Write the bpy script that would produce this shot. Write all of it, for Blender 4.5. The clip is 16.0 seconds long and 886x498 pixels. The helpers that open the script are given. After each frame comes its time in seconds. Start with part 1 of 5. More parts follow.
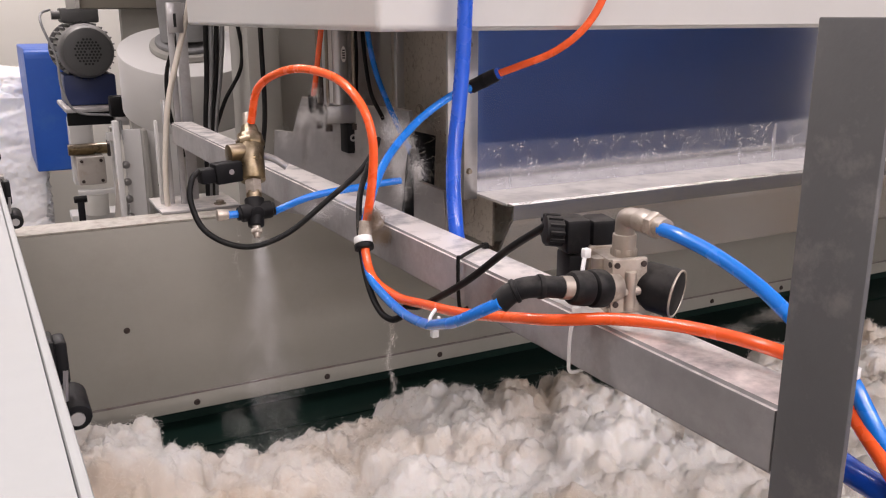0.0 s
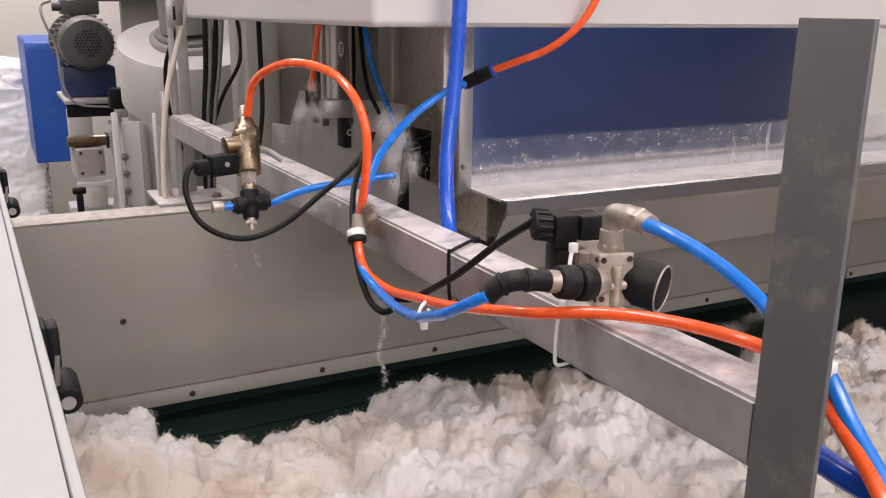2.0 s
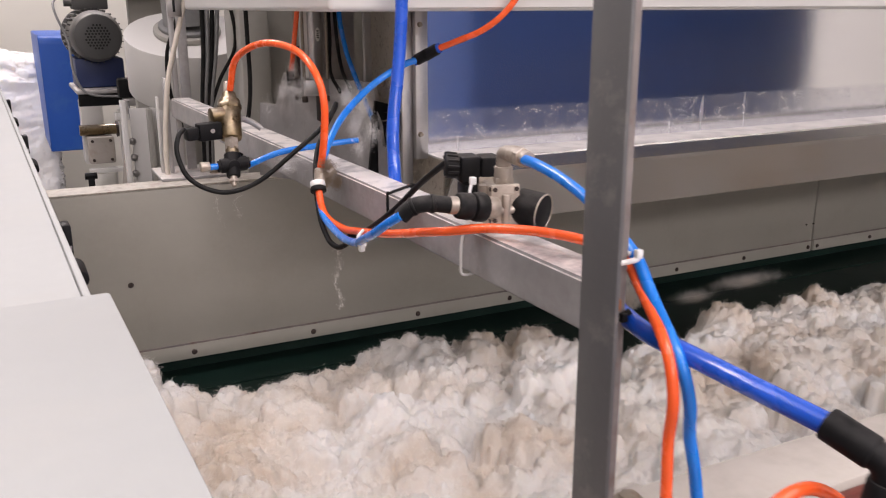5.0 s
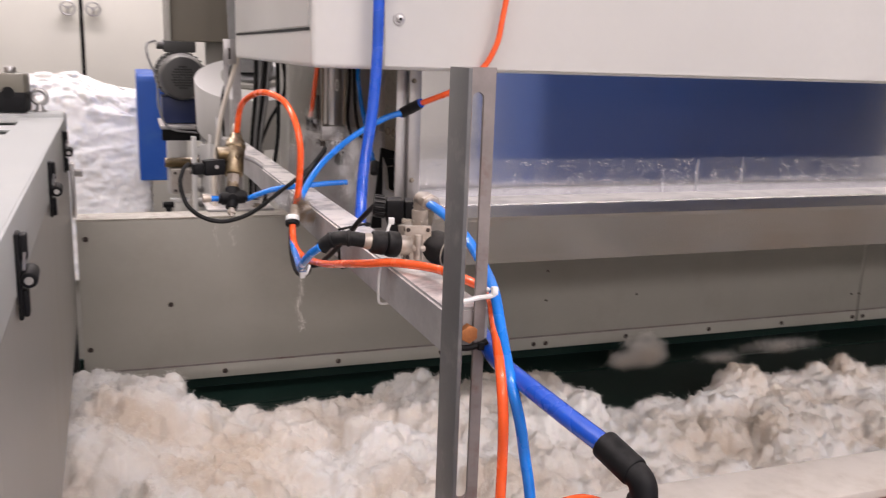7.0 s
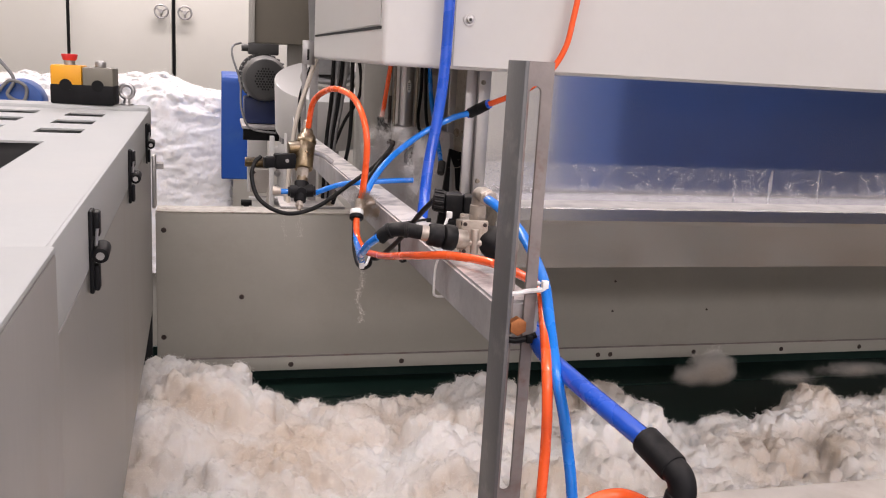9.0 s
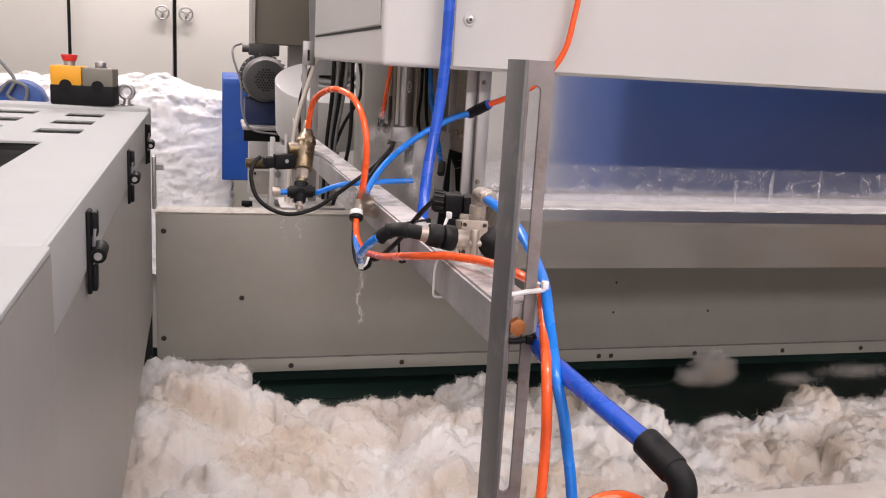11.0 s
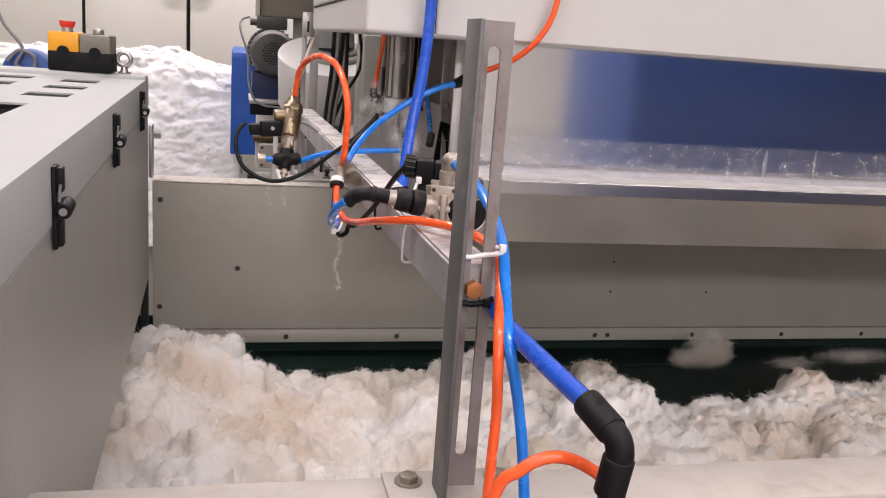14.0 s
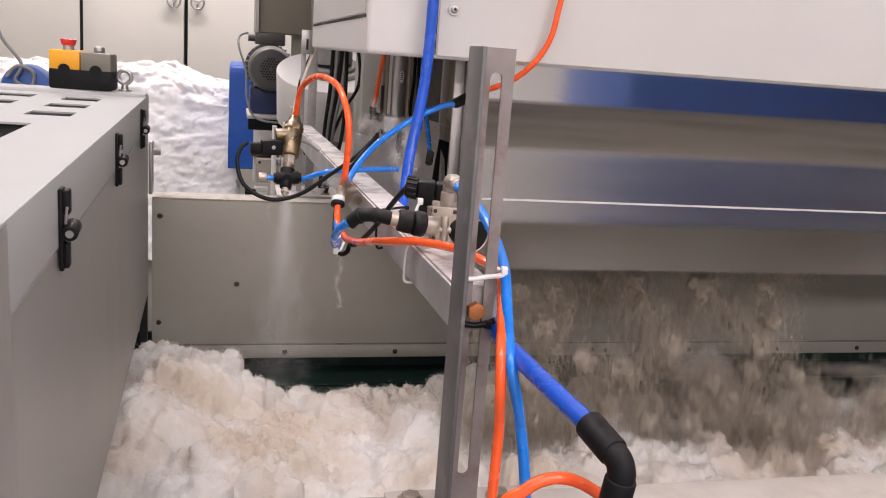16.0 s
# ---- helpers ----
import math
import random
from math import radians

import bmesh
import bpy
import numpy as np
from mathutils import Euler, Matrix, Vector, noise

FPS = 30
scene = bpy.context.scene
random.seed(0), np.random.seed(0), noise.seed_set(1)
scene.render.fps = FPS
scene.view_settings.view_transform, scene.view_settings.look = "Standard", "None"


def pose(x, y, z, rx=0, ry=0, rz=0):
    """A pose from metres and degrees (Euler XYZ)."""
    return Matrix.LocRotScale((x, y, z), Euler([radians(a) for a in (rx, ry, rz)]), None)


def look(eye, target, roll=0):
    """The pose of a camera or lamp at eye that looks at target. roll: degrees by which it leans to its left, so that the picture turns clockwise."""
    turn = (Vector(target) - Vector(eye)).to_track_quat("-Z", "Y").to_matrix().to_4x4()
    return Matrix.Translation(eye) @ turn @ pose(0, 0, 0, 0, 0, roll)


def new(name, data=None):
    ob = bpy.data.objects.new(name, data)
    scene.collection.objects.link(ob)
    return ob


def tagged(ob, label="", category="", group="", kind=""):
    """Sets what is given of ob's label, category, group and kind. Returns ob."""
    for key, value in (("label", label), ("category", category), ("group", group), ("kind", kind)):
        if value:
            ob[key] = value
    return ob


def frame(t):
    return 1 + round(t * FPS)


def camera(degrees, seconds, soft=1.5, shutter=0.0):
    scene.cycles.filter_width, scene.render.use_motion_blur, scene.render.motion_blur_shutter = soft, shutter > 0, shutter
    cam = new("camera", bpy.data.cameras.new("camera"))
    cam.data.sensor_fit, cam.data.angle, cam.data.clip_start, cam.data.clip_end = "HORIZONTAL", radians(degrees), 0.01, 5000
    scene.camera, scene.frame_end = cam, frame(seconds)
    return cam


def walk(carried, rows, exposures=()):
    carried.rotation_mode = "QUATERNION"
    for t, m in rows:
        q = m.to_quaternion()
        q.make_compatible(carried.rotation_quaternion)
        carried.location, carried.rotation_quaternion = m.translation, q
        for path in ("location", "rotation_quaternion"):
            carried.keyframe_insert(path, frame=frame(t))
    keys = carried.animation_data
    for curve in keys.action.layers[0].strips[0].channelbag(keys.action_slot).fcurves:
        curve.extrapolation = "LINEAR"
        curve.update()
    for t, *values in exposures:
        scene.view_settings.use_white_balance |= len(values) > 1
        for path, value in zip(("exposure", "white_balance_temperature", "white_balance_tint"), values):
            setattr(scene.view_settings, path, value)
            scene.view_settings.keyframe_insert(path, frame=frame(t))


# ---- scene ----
cam = camera(54.2, 16.0, soft=1.1, shutter=0.5)
PATH = [
    (0, (0.211, 0.132, 1.714), (1.096, 1.848, 1.195), -0.1),
    (0.5, (0.212, 0.126, 1.713), (1.098, 1.842, 1.191), 0.4),
    (1, (0.216, 0.126, 1.711), (1.103, 1.841, 1.189), 0.5),
    (1.5, (0.212, 0.125, 1.713), (1.103, 1.836, 1.186), 0.6),
    (2, (0.213, 0.121, 1.714), (1.099, 1.835, 1.187), 0.6),
    (2.5, (0.222, 0.111, 1.71), (1.091, 1.836, 1.19), 0.7),
    (3, (0.226, 0.099, 1.707), (1.087, 1.829, 1.191), 0.8),
    (3.5, (0.231, 0.095, 1.706), (1.092, 1.823, 1.184), 0.8),
    (4, (0.228, 0.091, 1.702), (1.096, 1.818, 1.185), 1.1),
    (4.5, (0.214, 0.033, 1.698), (1.07, 1.766, 1.184), 0.8),
    (4.7, (0.198, -0.01, 1.701), (1.065, 1.71, 1.161), 0.1),
    (6.8, (0.301, -0.209, 1.721), (1.031, 1.596, 1.261), 2.1),
    (7, (0.318, -0.223, 1.722), (0.982, 1.612, 1.284), 2.0),
    (7.5, (0.334, -0.246, 1.713), (0.871, 1.635, 1.294), 2.7),
    (8, (0.335, -0.245, 1.711), (0.835, 1.645, 1.288), 3.2),
    (8.5, (0.332, -0.241, 1.71), (0.833, 1.649, 1.286), 3.3),
    (9, (0.332, -0.24, 1.709), (0.833, 1.65, 1.287), 3.3),
    (11.5, (0.335, -0.234, 1.706), (0.833, 1.657, 1.287), 3.3),
    (12, (0.336, -0.23, 1.704), (0.834, 1.661, 1.283), 3.3),
    (12.5, (0.346, -0.226, 1.699), (0.829, 1.667, 1.273), 3.3),
    (13, (0.37, -0.234, 1.685), (0.826, 1.663, 1.246), 4.0),
    (13.5, (0.382, -0.244, 1.689), (0.837, 1.649, 1.232), 4.2),
    (14, (0.381, -0.25, 1.694), (0.844, 1.64, 1.232), 4.3),
    (14.5, (0.38, -0.254, 1.699), (0.843, 1.638, 1.245), 4.3),
    (15, (0.375, -0.258, 1.704), (0.844, 1.636, 1.266), 4.3),
    (15.5, (0.375, -0.258, 1.704), (0.843, 1.637, 1.27), 4.3),
    (16, (0.373, -0.257, 1.704), (0.845, 1.638, 1.27), 4.3),
]
walk(cam, [(t, look(e, g, r)) for t, e, g, r in PATH])

# ---- light ----
world = bpy.data.worlds.new("world")
scene.world = world
world.use_nodes = True
world.node_tree.nodes["Background"].inputs["Color"].default_value = (0.75, 0.8, 0.9, 1)
world.node_tree.nodes["Background"].inputs["Strength"].default_value = 0.05
scene.view_settings.exposure = 0.02


def unseen_ceiling_lamp(x, y, z, sx, sy, watts):
    lamp = bpy.data.lights.new("unseen_ceiling_lamp", "AREA")
    lamp.shape, lamp.size, lamp.size_y, lamp.energy = "RECTANGLE", sx, sy, watts
    lamp.color = (1.0, 0.90, 0.925)
    ob = new("unseen_ceiling_lamp", lamp)
    ob.matrix_world = pose(x, y, z)
    return ob


# lamps out of view; the one at (2.4, -3.8) is added to lighten the panel
for lx, ly, watts in ((-0.8, -1.2, 44), (1.7, -1.5, 68), (2.4, -3.8, 90), (-0.9, 1.5, 70), (0.3, 4.9, 108)):
    unseen_ceiling_lamp(lx, ly, 4.1, 2.6, 0.35, watts)
# broad unseen lamps added over the aisle behind: low fill, bright flap reflection
for lx, ly, sx, watts in ((-1.5, -6.5, 4.6, 220), (5.4, -6.6, 6.6, 400), (1.0, -10.5, 4.6, 380)):
    unseen_ceiling_lamp(lx, ly, 4.1, sx, 1.5, watts)


# ---- materials ----
def material(name, color, rough=0.5, metal=0.0, var=0.12, scale=8.0, fine=90.0, bump=0.1, second=None, second_scale=3.0,
             second_amount=0.0, dust=0.0, dust_color=(0.72, 0.68, 0.62), aniso=None, sss=0.0, spec=0.5, coat=0.0):
    """Paint, metal or plastic: two scales of noise vary its tone, a third colour lies in blotches, dust lies on what faces up."""
    m = bpy.data.materials.new(name)
    m.use_nodes = True
    nt = m.node_tree
    n, l = nt.nodes, nt.links
    b = n["Principled BSDF"]
    tc = n.new("ShaderNodeTexCoord")
    src = tc.outputs["Object"]
    if aniso:
        mp = n.new("ShaderNodeMapping")
        mp.inputs["Scale"].default_value = aniso
        l.new(src, mp.inputs["Vector"])
        src = mp.outputs["Vector"]

    def noise_tex(s, detail=4.0, rough_=0.6):
        t = n.new("ShaderNodeTexNoise")
        t.inputs["Scale"].default_value, t.inputs["Detail"].default_value, t.inputs["Roughness"].default_value = s, detail, rough_
        l.new(src, t.inputs["Vector"])
        return t.outputs["Fac"]

    def ramp(fac, lo, hi):
        r = n.new("ShaderNodeMapRange")
        r.inputs["From Min"].default_value, r.inputs["From Max"].default_value = lo, hi
        l.new(fac, r.inputs["Value"])
        return r.outputs["Result"]

    def mix(fac, a, c):
        x = n.new("ShaderNodeMix")
        x.data_type = "RGBA"
        for sock, v in ((x.inputs[0], fac), (x.inputs[6], a), (x.inputs[7], c)):
            if hasattr(v, "links"):
                l.new(v, sock)
            elif isinstance(v, tuple):
                sock.default_value = (*v, 1)
            else:
                sock.default_value = v
        return x.outputs[2]

    def mul(a, v):
        x = n.new("ShaderNodeMath")
        x.operation = "MULTIPLY"
        l.new(a, x.inputs[0])
        if hasattr(v, "links"):
            l.new(v, x.inputs[1])
        else:
            x.inputs[1].default_value = v
        return x.outputs[0]

    big, small = noise_tex(scale), noise_tex(fine, 3.0)
    dark = tuple(c * (1 - var) for c in color)
    light = tuple(min(1, c * (1 + var)) for c in color)
    col = mix(ramp(big, 0.3, 0.7), dark, light)
    col = mix(mul(ramp(small, 0.35, 0.75), 0.35), col, dark)
    if second:
        col = mix(mul(ramp(noise_tex(second_scale, 6.0, 0.7), 0.52, 0.68), second_amount), col, second)
    if dust:
        g = n.new("ShaderNodeNewGeometry")
        sep = n.new("ShaderNodeSeparateXYZ")
        l.new(g.outputs["Normal"], sep.inputs[0])
        d = mul(mul(ramp(sep.outputs[2], 0.2, 0.9), ramp(noise_tex(scale * 2, 5.0), 0.3, 0.55)), dust)
        col = mix(d, col, dust_color)
    l.new(col, b.inputs["Base Color"])
    r = n.new("ShaderNodeMapRange")
    r.inputs["To Min"].default_value, r.inputs["To Max"].default_value = max(0.02, rough - 0.1), min(1, rough + 0.1)
    l.new(big, r.inputs["Value"])
    l.new(r.outputs["Result"], b.inputs["Roughness"])
    b.inputs["Metallic"].default_value = metal
    b.inputs["Specular IOR Level"].default_value = spec
    b.inputs["Coat Weight"].default_value = coat
    if sss:
        b.inputs["Subsurface Weight"].default_value = sss
        b.inputs["Subsurface Radius"].default_value = (1, 0.9, 0.8)
        b.inputs["Subsurface Scale"].default_value = 0.012
    if bump:
        bp = n.new("ShaderNodeBump")
        bp.inputs["Strength"].default_value, bp.inputs["Distance"].default_value = bump, 0.002
        l.new(small, bp.inputs["Height"])
        l.new(bp.outputs["Normal"], b.inputs["Normal"])
    return m


M = {
    # side of the off-white cabinet, darkened below the lid's tone for its shade; streaks are stains
    "shaded_side_paint": material("shaded_side_paint", (0.31, 0.302, 0.285), 0.42, var=0.10, scale=5, bump=0.03, second=(0.27, 0.235, 0.19), second_scale=6, second_amount=0.45, aniso=(1, 1, 0.22)),
    "white_paint": material("white_paint", (0.62, 0.61, 0.59), 0.38, var=0.04, scale=3, bump=0.03, second=(0.55, 0.52, 0.46), second_scale=4, second_amount=0.12),
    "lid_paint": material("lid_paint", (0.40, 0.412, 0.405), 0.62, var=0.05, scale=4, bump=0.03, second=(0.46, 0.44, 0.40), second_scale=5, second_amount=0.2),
    "beige_paint": material("beige_paint", (0.385, 0.370, 0.322), 0.42, var=0.06, scale=4, bump=0.04, second=(0.31, 0.285, 0.24), second_scale=7, second_amount=0.25, dust=0.6),
    "rusty_edge": material("rusty_edge", (0.45, 0.42, 0.36), 0.6, var=0.2, scale=20, bump=0.2, second=(0.17, 0.065, 0.03), second_scale=26, second_amount=1.0, dust=0.5),
    "column_paint": material("column_paint", (0.33, 0.32, 0.29), 0.5, var=0.08, scale=6, bump=0.05, second=(0.3, 0.28, 0.25), second_scale=8, second_amount=0.3),
    "steel": material("steel", (0.47, 0.46, 0.46), 0.36, 0.9, var=0.12, scale=6, fine=160, bump=0.06, second=(0.30, 0.28, 0.27), second_scale=9, second_amount=0.45, dust=0.5),
    "dull_steel": material("dull_steel", (0.42, 0.41, 0.41), 0.5, 0.45, var=0.18, scale=12, fine=150, bump=0.15, second=(0.24, 0.20, 0.18), second_scale=10, second_amount=0.5, dust=0.85, dust_color=(0.75, 0.70, 0.66)),
    "grey_paint": material("grey_paint", (0.105, 0.105, 0.107), 0.48, 0.1, var=0.1, scale=14, fine=120, bump=0.12, second=(0.36, 0.33, 0.31), second_scale=30, second_amount=0.25, dust=0.4),
    "slot_rust": material("slot_rust", (0.24, 0.21, 0.20), 0.6, 0.2, var=0.2, scale=25, bump=0.2, second=(0.16, 0.08, 0.06), second_scale=26, second_amount=0.7),
    "black_plastic": material("black_plastic", (0.009, 0.009, 0.010), 0.5, var=0.25, scale=30, bump=0.08, dust=0.02, spec=0.14),
    "black_dusty": material("black_dusty", (0.010, 0.010, 0.011), 0.55, var=0.3, scale=40, bump=0.1, second=(0.09, 0.08, 0.07), second_scale=60, second_amount=0.15, dust=0.06, spec=0.16),
    # flat black for holes and gaps, in place of their shade
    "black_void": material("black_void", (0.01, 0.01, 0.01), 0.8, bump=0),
    "cable_black": material("cable_black", (0.008, 0.008, 0.008), 0.5, var=0.3, scale=50, bump=0.05, second=(0.07, 0.058, 0.05), second_scale=40, second_amount=0.25, spec=0.2),
    "cable_grey": material("cable_grey", (0.20, 0.20, 0.20), 0.5, var=0.15, scale=30, bump=0.05),
    "cable_cream": material("cable_cream", (0.66, 0.60, 0.52), 0.45, var=0.08, scale=20, bump=0.03),
    "orange_tube": material("orange_tube", (0.92, 0.115, 0.022), 0.26, var=0.08, scale=25, fine=200, bump=0.02, sss=0.12, coat=0.3),
    "blue_tube": material("blue_tube", (0.008, 0.19, 0.72), 0.26, var=0.12, scale=25, fine=200, bump=0.02, sss=0.08, coat=0.3),
    "deep_blue_tube": material("deep_blue_tube", (0.008, 0.085, 0.56), 0.27, var=0.12, scale=25, fine=200, bump=0.02, sss=0.08, coat=0.3),
    "guard_blue": material("guard_blue", (0.005, 0.080, 0.42), 0.45, var=0.07, scale=5, bump=0.04, second=(0.05, 0.15, 0.42), second_scale=8, second_amount=0.3),
    "motor_grey": material("motor_grey", (0.075, 0.075, 0.075), 0.5, 0.2, var=0.12, scale=10, bump=0.1, dust=0.3),
    "brass": material("brass", (0.20, 0.145, 0.075), 0.30, 0.8, var=0.3, scale=45, fine=200, bump=0.12, second=(0.09, 0.05, 0.022), second_scale=40, second_amount=0.85, dust=0.35),
    "nickel": material("nickel", (0.46, 0.40, 0.34), 0.42, 0.6, var=0.22, scale=35, fine=200, bump=0.15, second=(0.24, 0.18, 0.13), second_scale=40, second_amount=0.7, dust=0.45),
    "rust_bolt": material("rust_bolt", (0.45, 0.17, 0.055), 0.6, 0.35, var=0.25, scale=60, bump=0.3, second=(0.2, 0.07, 0.03), second_scale=70, second_amount=0.6),
    "old_bolt": material("old_bolt", (0.30, 0.26, 0.21), 0.5, 0.7, var=0.2, scale=60, bump=0.3, second=(0.16, 0.09, 0.05), second_scale=60, second_amount=0.6),
    "dark_bolt": material("dark_bolt", (0.05, 0.035, 0.03), 0.6, 0.3, var=0.3, scale=60, bump=0.3),
    "belt_green": material("belt_green", (0.004, 0.019, 0.014), 0.6, var=0.2, scale=6, fine=200, bump=0.15, second=(0.03, 0.04, 0.037), second_scale=6, second_amount=0.25, spec=0.25),
    "rail_paint": material("rail_paint", (0.42, 0.385, 0.345), 0.55, var=0.08, scale=12, bump=0.12, second=(0.30, 0.23, 0.18), second_scale=18, second_amount=0.4, dust=0.35, dust_color=(0.55, 0.52, 0.48)),
    "rail_red": material("rail_red", (0.14, 0.035, 0.025), 0.5, var=0.2, scale=10, bump=0.15),
    "white_nylon": material("white_nylon", (0.80, 0.79, 0.77), 0.4, var=0.05, scale=40, bump=0.03, sss=0.2),
    "yellow": material("yellow", (0.80, 0.36, 0.015), 0.42, var=0.05, scale=10, bump=0.03),
    "taupe": material("taupe", (0.19, 0.175, 0.14), 0.5, var=0.06, scale=10, bump=0.03),
    "red_button": material("red_button", (0.62, 0.03, 0.03), 0.35, var=0.05, scale=10, bump=0),
    "wall_paint": material("wall_paint", (0.68, 0.66, 0.60), 0.7, var=0.04, scale=1.5, bump=0.05),
    "ceiling_paint": material("ceiling_paint", (0.82, 0.81, 0.79), 0.75, var=0.03, scale=1.5, bump=0.05),
    "door_paint": material("door_paint", (0.70, 0.68, 0.62), 0.45, var=0.03, scale=2, bump=0.02),
    "concrete": material("concrete", (0.33, 0.32, 0.30), 0.7, var=0.15, scale=2, bump=0.2),
    "specked": material("specked", (0.55, 0.50, 0.43), 0.55, 0.2, var=0.1, scale=10, bump=0.1, second=(0.25, 0.20, 0.15), second_scale=130, second_amount=0.8),
    "motor_blue": material("motor_blue", (0.008, 0.02, 0.085), 0.45, var=0.1, scale=8, bump=0.05),
    "machine_blue": material("machine_blue", (0.030, 0.095, 0.34), 0.4, var=0.1, scale=3, bump=0.02),
    "sticker": material("sticker", (0.75, 0.74, 0.70), 0.5, var=0.05, scale=20, bump=0),
    "box_brown": material("box_brown", (0.16, 0.145, 0.115), 0.5, var=0.06, scale=4, bump=0.03),
}


def plate_material():
    """Brushed stainless sheet; pale dust specks, runs and a film below a level line."""
    m = bpy.data.materials.new("dusted_stainless")
    m.use_nodes = True
    n, l = m.node_tree.nodes, m.node_tree.links
    b = n["Principled BSDF"]
    tc = n.new("ShaderNodeTexCoord")
    sep = n.new("ShaderNodeSeparateXYZ")
    l.new(tc.outputs["Object"], sep.inputs[0])
    low = n.new("ShaderNodeMapRange")
    low.inputs["From Min"].default_value, low.inputs["From Max"].default_value = 1.560, 1.553
    l.new(sep.outputs[2], low.inputs["Value"])
    vor = n.new("ShaderNodeTexVoronoi")
    vor.inputs["Scale"].default_value = 230
    l.new(tc.outputs["Object"], vor.inputs["Vector"])
    speck = n.new("ShaderNodeMapRange")
    speck.inputs["From Min"].default_value, speck.inputs["From Max"].default_value = 0.30, 0.12
    l.new(vor.outputs["Distance"], speck.inputs["Value"])
    patch = n.new("ShaderNodeTexNoise")
    patch.inputs["Scale"].default_value, patch.inputs["Detail"].default_value = 38, 5
    l.new(tc.outputs["Object"], patch.inputs["Vector"])
    pr = n.new("ShaderNodeMapRange")
    pr.inputs["From Min"].default_value, pr.inputs["From Max"].default_value = 0.45, 0.66
    l.new(patch.outputs["Fac"], pr.inputs["Value"])
    mp = n.new("ShaderNodeMapping")
    mp.inputs["Scale"].default_value = (70, 1, 6)
    l.new(tc.outputs["Object"], mp.inputs["Vector"])
    run = n.new("ShaderNodeTexNoise")
    run.inputs["Scale"].default_value = 1.0
    l.new(mp.outputs["Vector"], run.inputs["Vector"])
    rr = n.new("ShaderNodeMapRange")
    rr.inputs["From Min"].default_value, rr.inputs["From Max"].default_value = 0.66, 0.76
    l.new(run.outputs["Fac"], rr.inputs["Value"])

    def math_(op, a, c):
        x = n.new("ShaderNodeMath")
        x.operation = op
        x.use_clamp = True
        for i, v in enumerate((a, c)):
            if hasattr(v, "links"):
                l.new(v, x.inputs[i])
            else:
                x.inputs[i].default_value = v
        return x.outputs[0]

    d = math_("MULTIPLY", speck.outputs["Result"], pr.outputs["Result"])
    d = math_("ADD", d, math_("MULTIPLY", rr.outputs["Result"], 0.5))
    film_ = math_("ADD", math_("MULTIPLY", d, 0.75), math_("MULTIPLY", patch.outputs["Fac"], 0.26))
    d = math_("MULTIPLY", film_, low.outputs["Result"])
    mx = n.new("ShaderNodeMix")
    mx.data_type = "RGBA"
    l.new(d, mx.inputs[0])
    mx.inputs[6].default_value, mx.inputs[7].default_value = (0.60, 0.60, 0.63, 1), (0.60, 0.60, 0.66, 1)
    l.new(mx.outputs[2], b.inputs["Base Color"])
    l.new(math_("SUBTRACT", 0.96, d), b.inputs["Metallic"])
    br = n.new("ShaderNodeTexNoise")
    br.inputs["Scale"].default_value = 1.0
    mp2 = n.new("ShaderNodeMapping")
    mp2.inputs["Scale"].default_value = (3, 3, 400)
    l.new(tc.outputs["Object"], mp2.inputs["Vector"])
    l.new(mp2.outputs["Vector"], br.inputs["Vector"])
    ro = n.new("ShaderNodeMapRange")
    ro.inputs["To Min"].default_value, ro.inputs["To Max"].default_value = 0.05, 0.12
    l.new(br.outputs["Fac"], ro.inputs["Value"])
    l.new(math_("ADD", ro.outputs["Result"], math_("MULTIPLY", d, 0.5)), b.inputs["Roughness"])
    return m


M["plate"] = plate_material()
M["dusty_ledge"] = material("dusty_ledge", (0.62, 0.60, 0.58), 0.6, 0.1, var=0.12, scale=10, bump=0.1, second=(0.45, 0.42, 0.39), second_scale=14, second_amount=0.4, dust=0.9, dust_color=(0.82, 0.79, 0.76))
M["beam_steel"] = material("beam_steel", (0.42, 0.41, 0.41), 0.55, 0.55, var=0.22, scale=14, fine=150, bump=0.15, second=(0.26, 0.22, 0.20), second_scale=12, second_amount=0.6, dust=1.0, dust_color=(0.86, 0.82, 0.79))
M["flap_steel"] = material("flap_steel", (0.38, 0.37, 0.36), 0.22, 0.95, var=0.07, scale=4, fine=160, bump=0.03, aniso=(0.3, 6, 6), second=(0.36, 0.34, 0.32), second_scale=4, second_amount=0.4, dust=0.75)


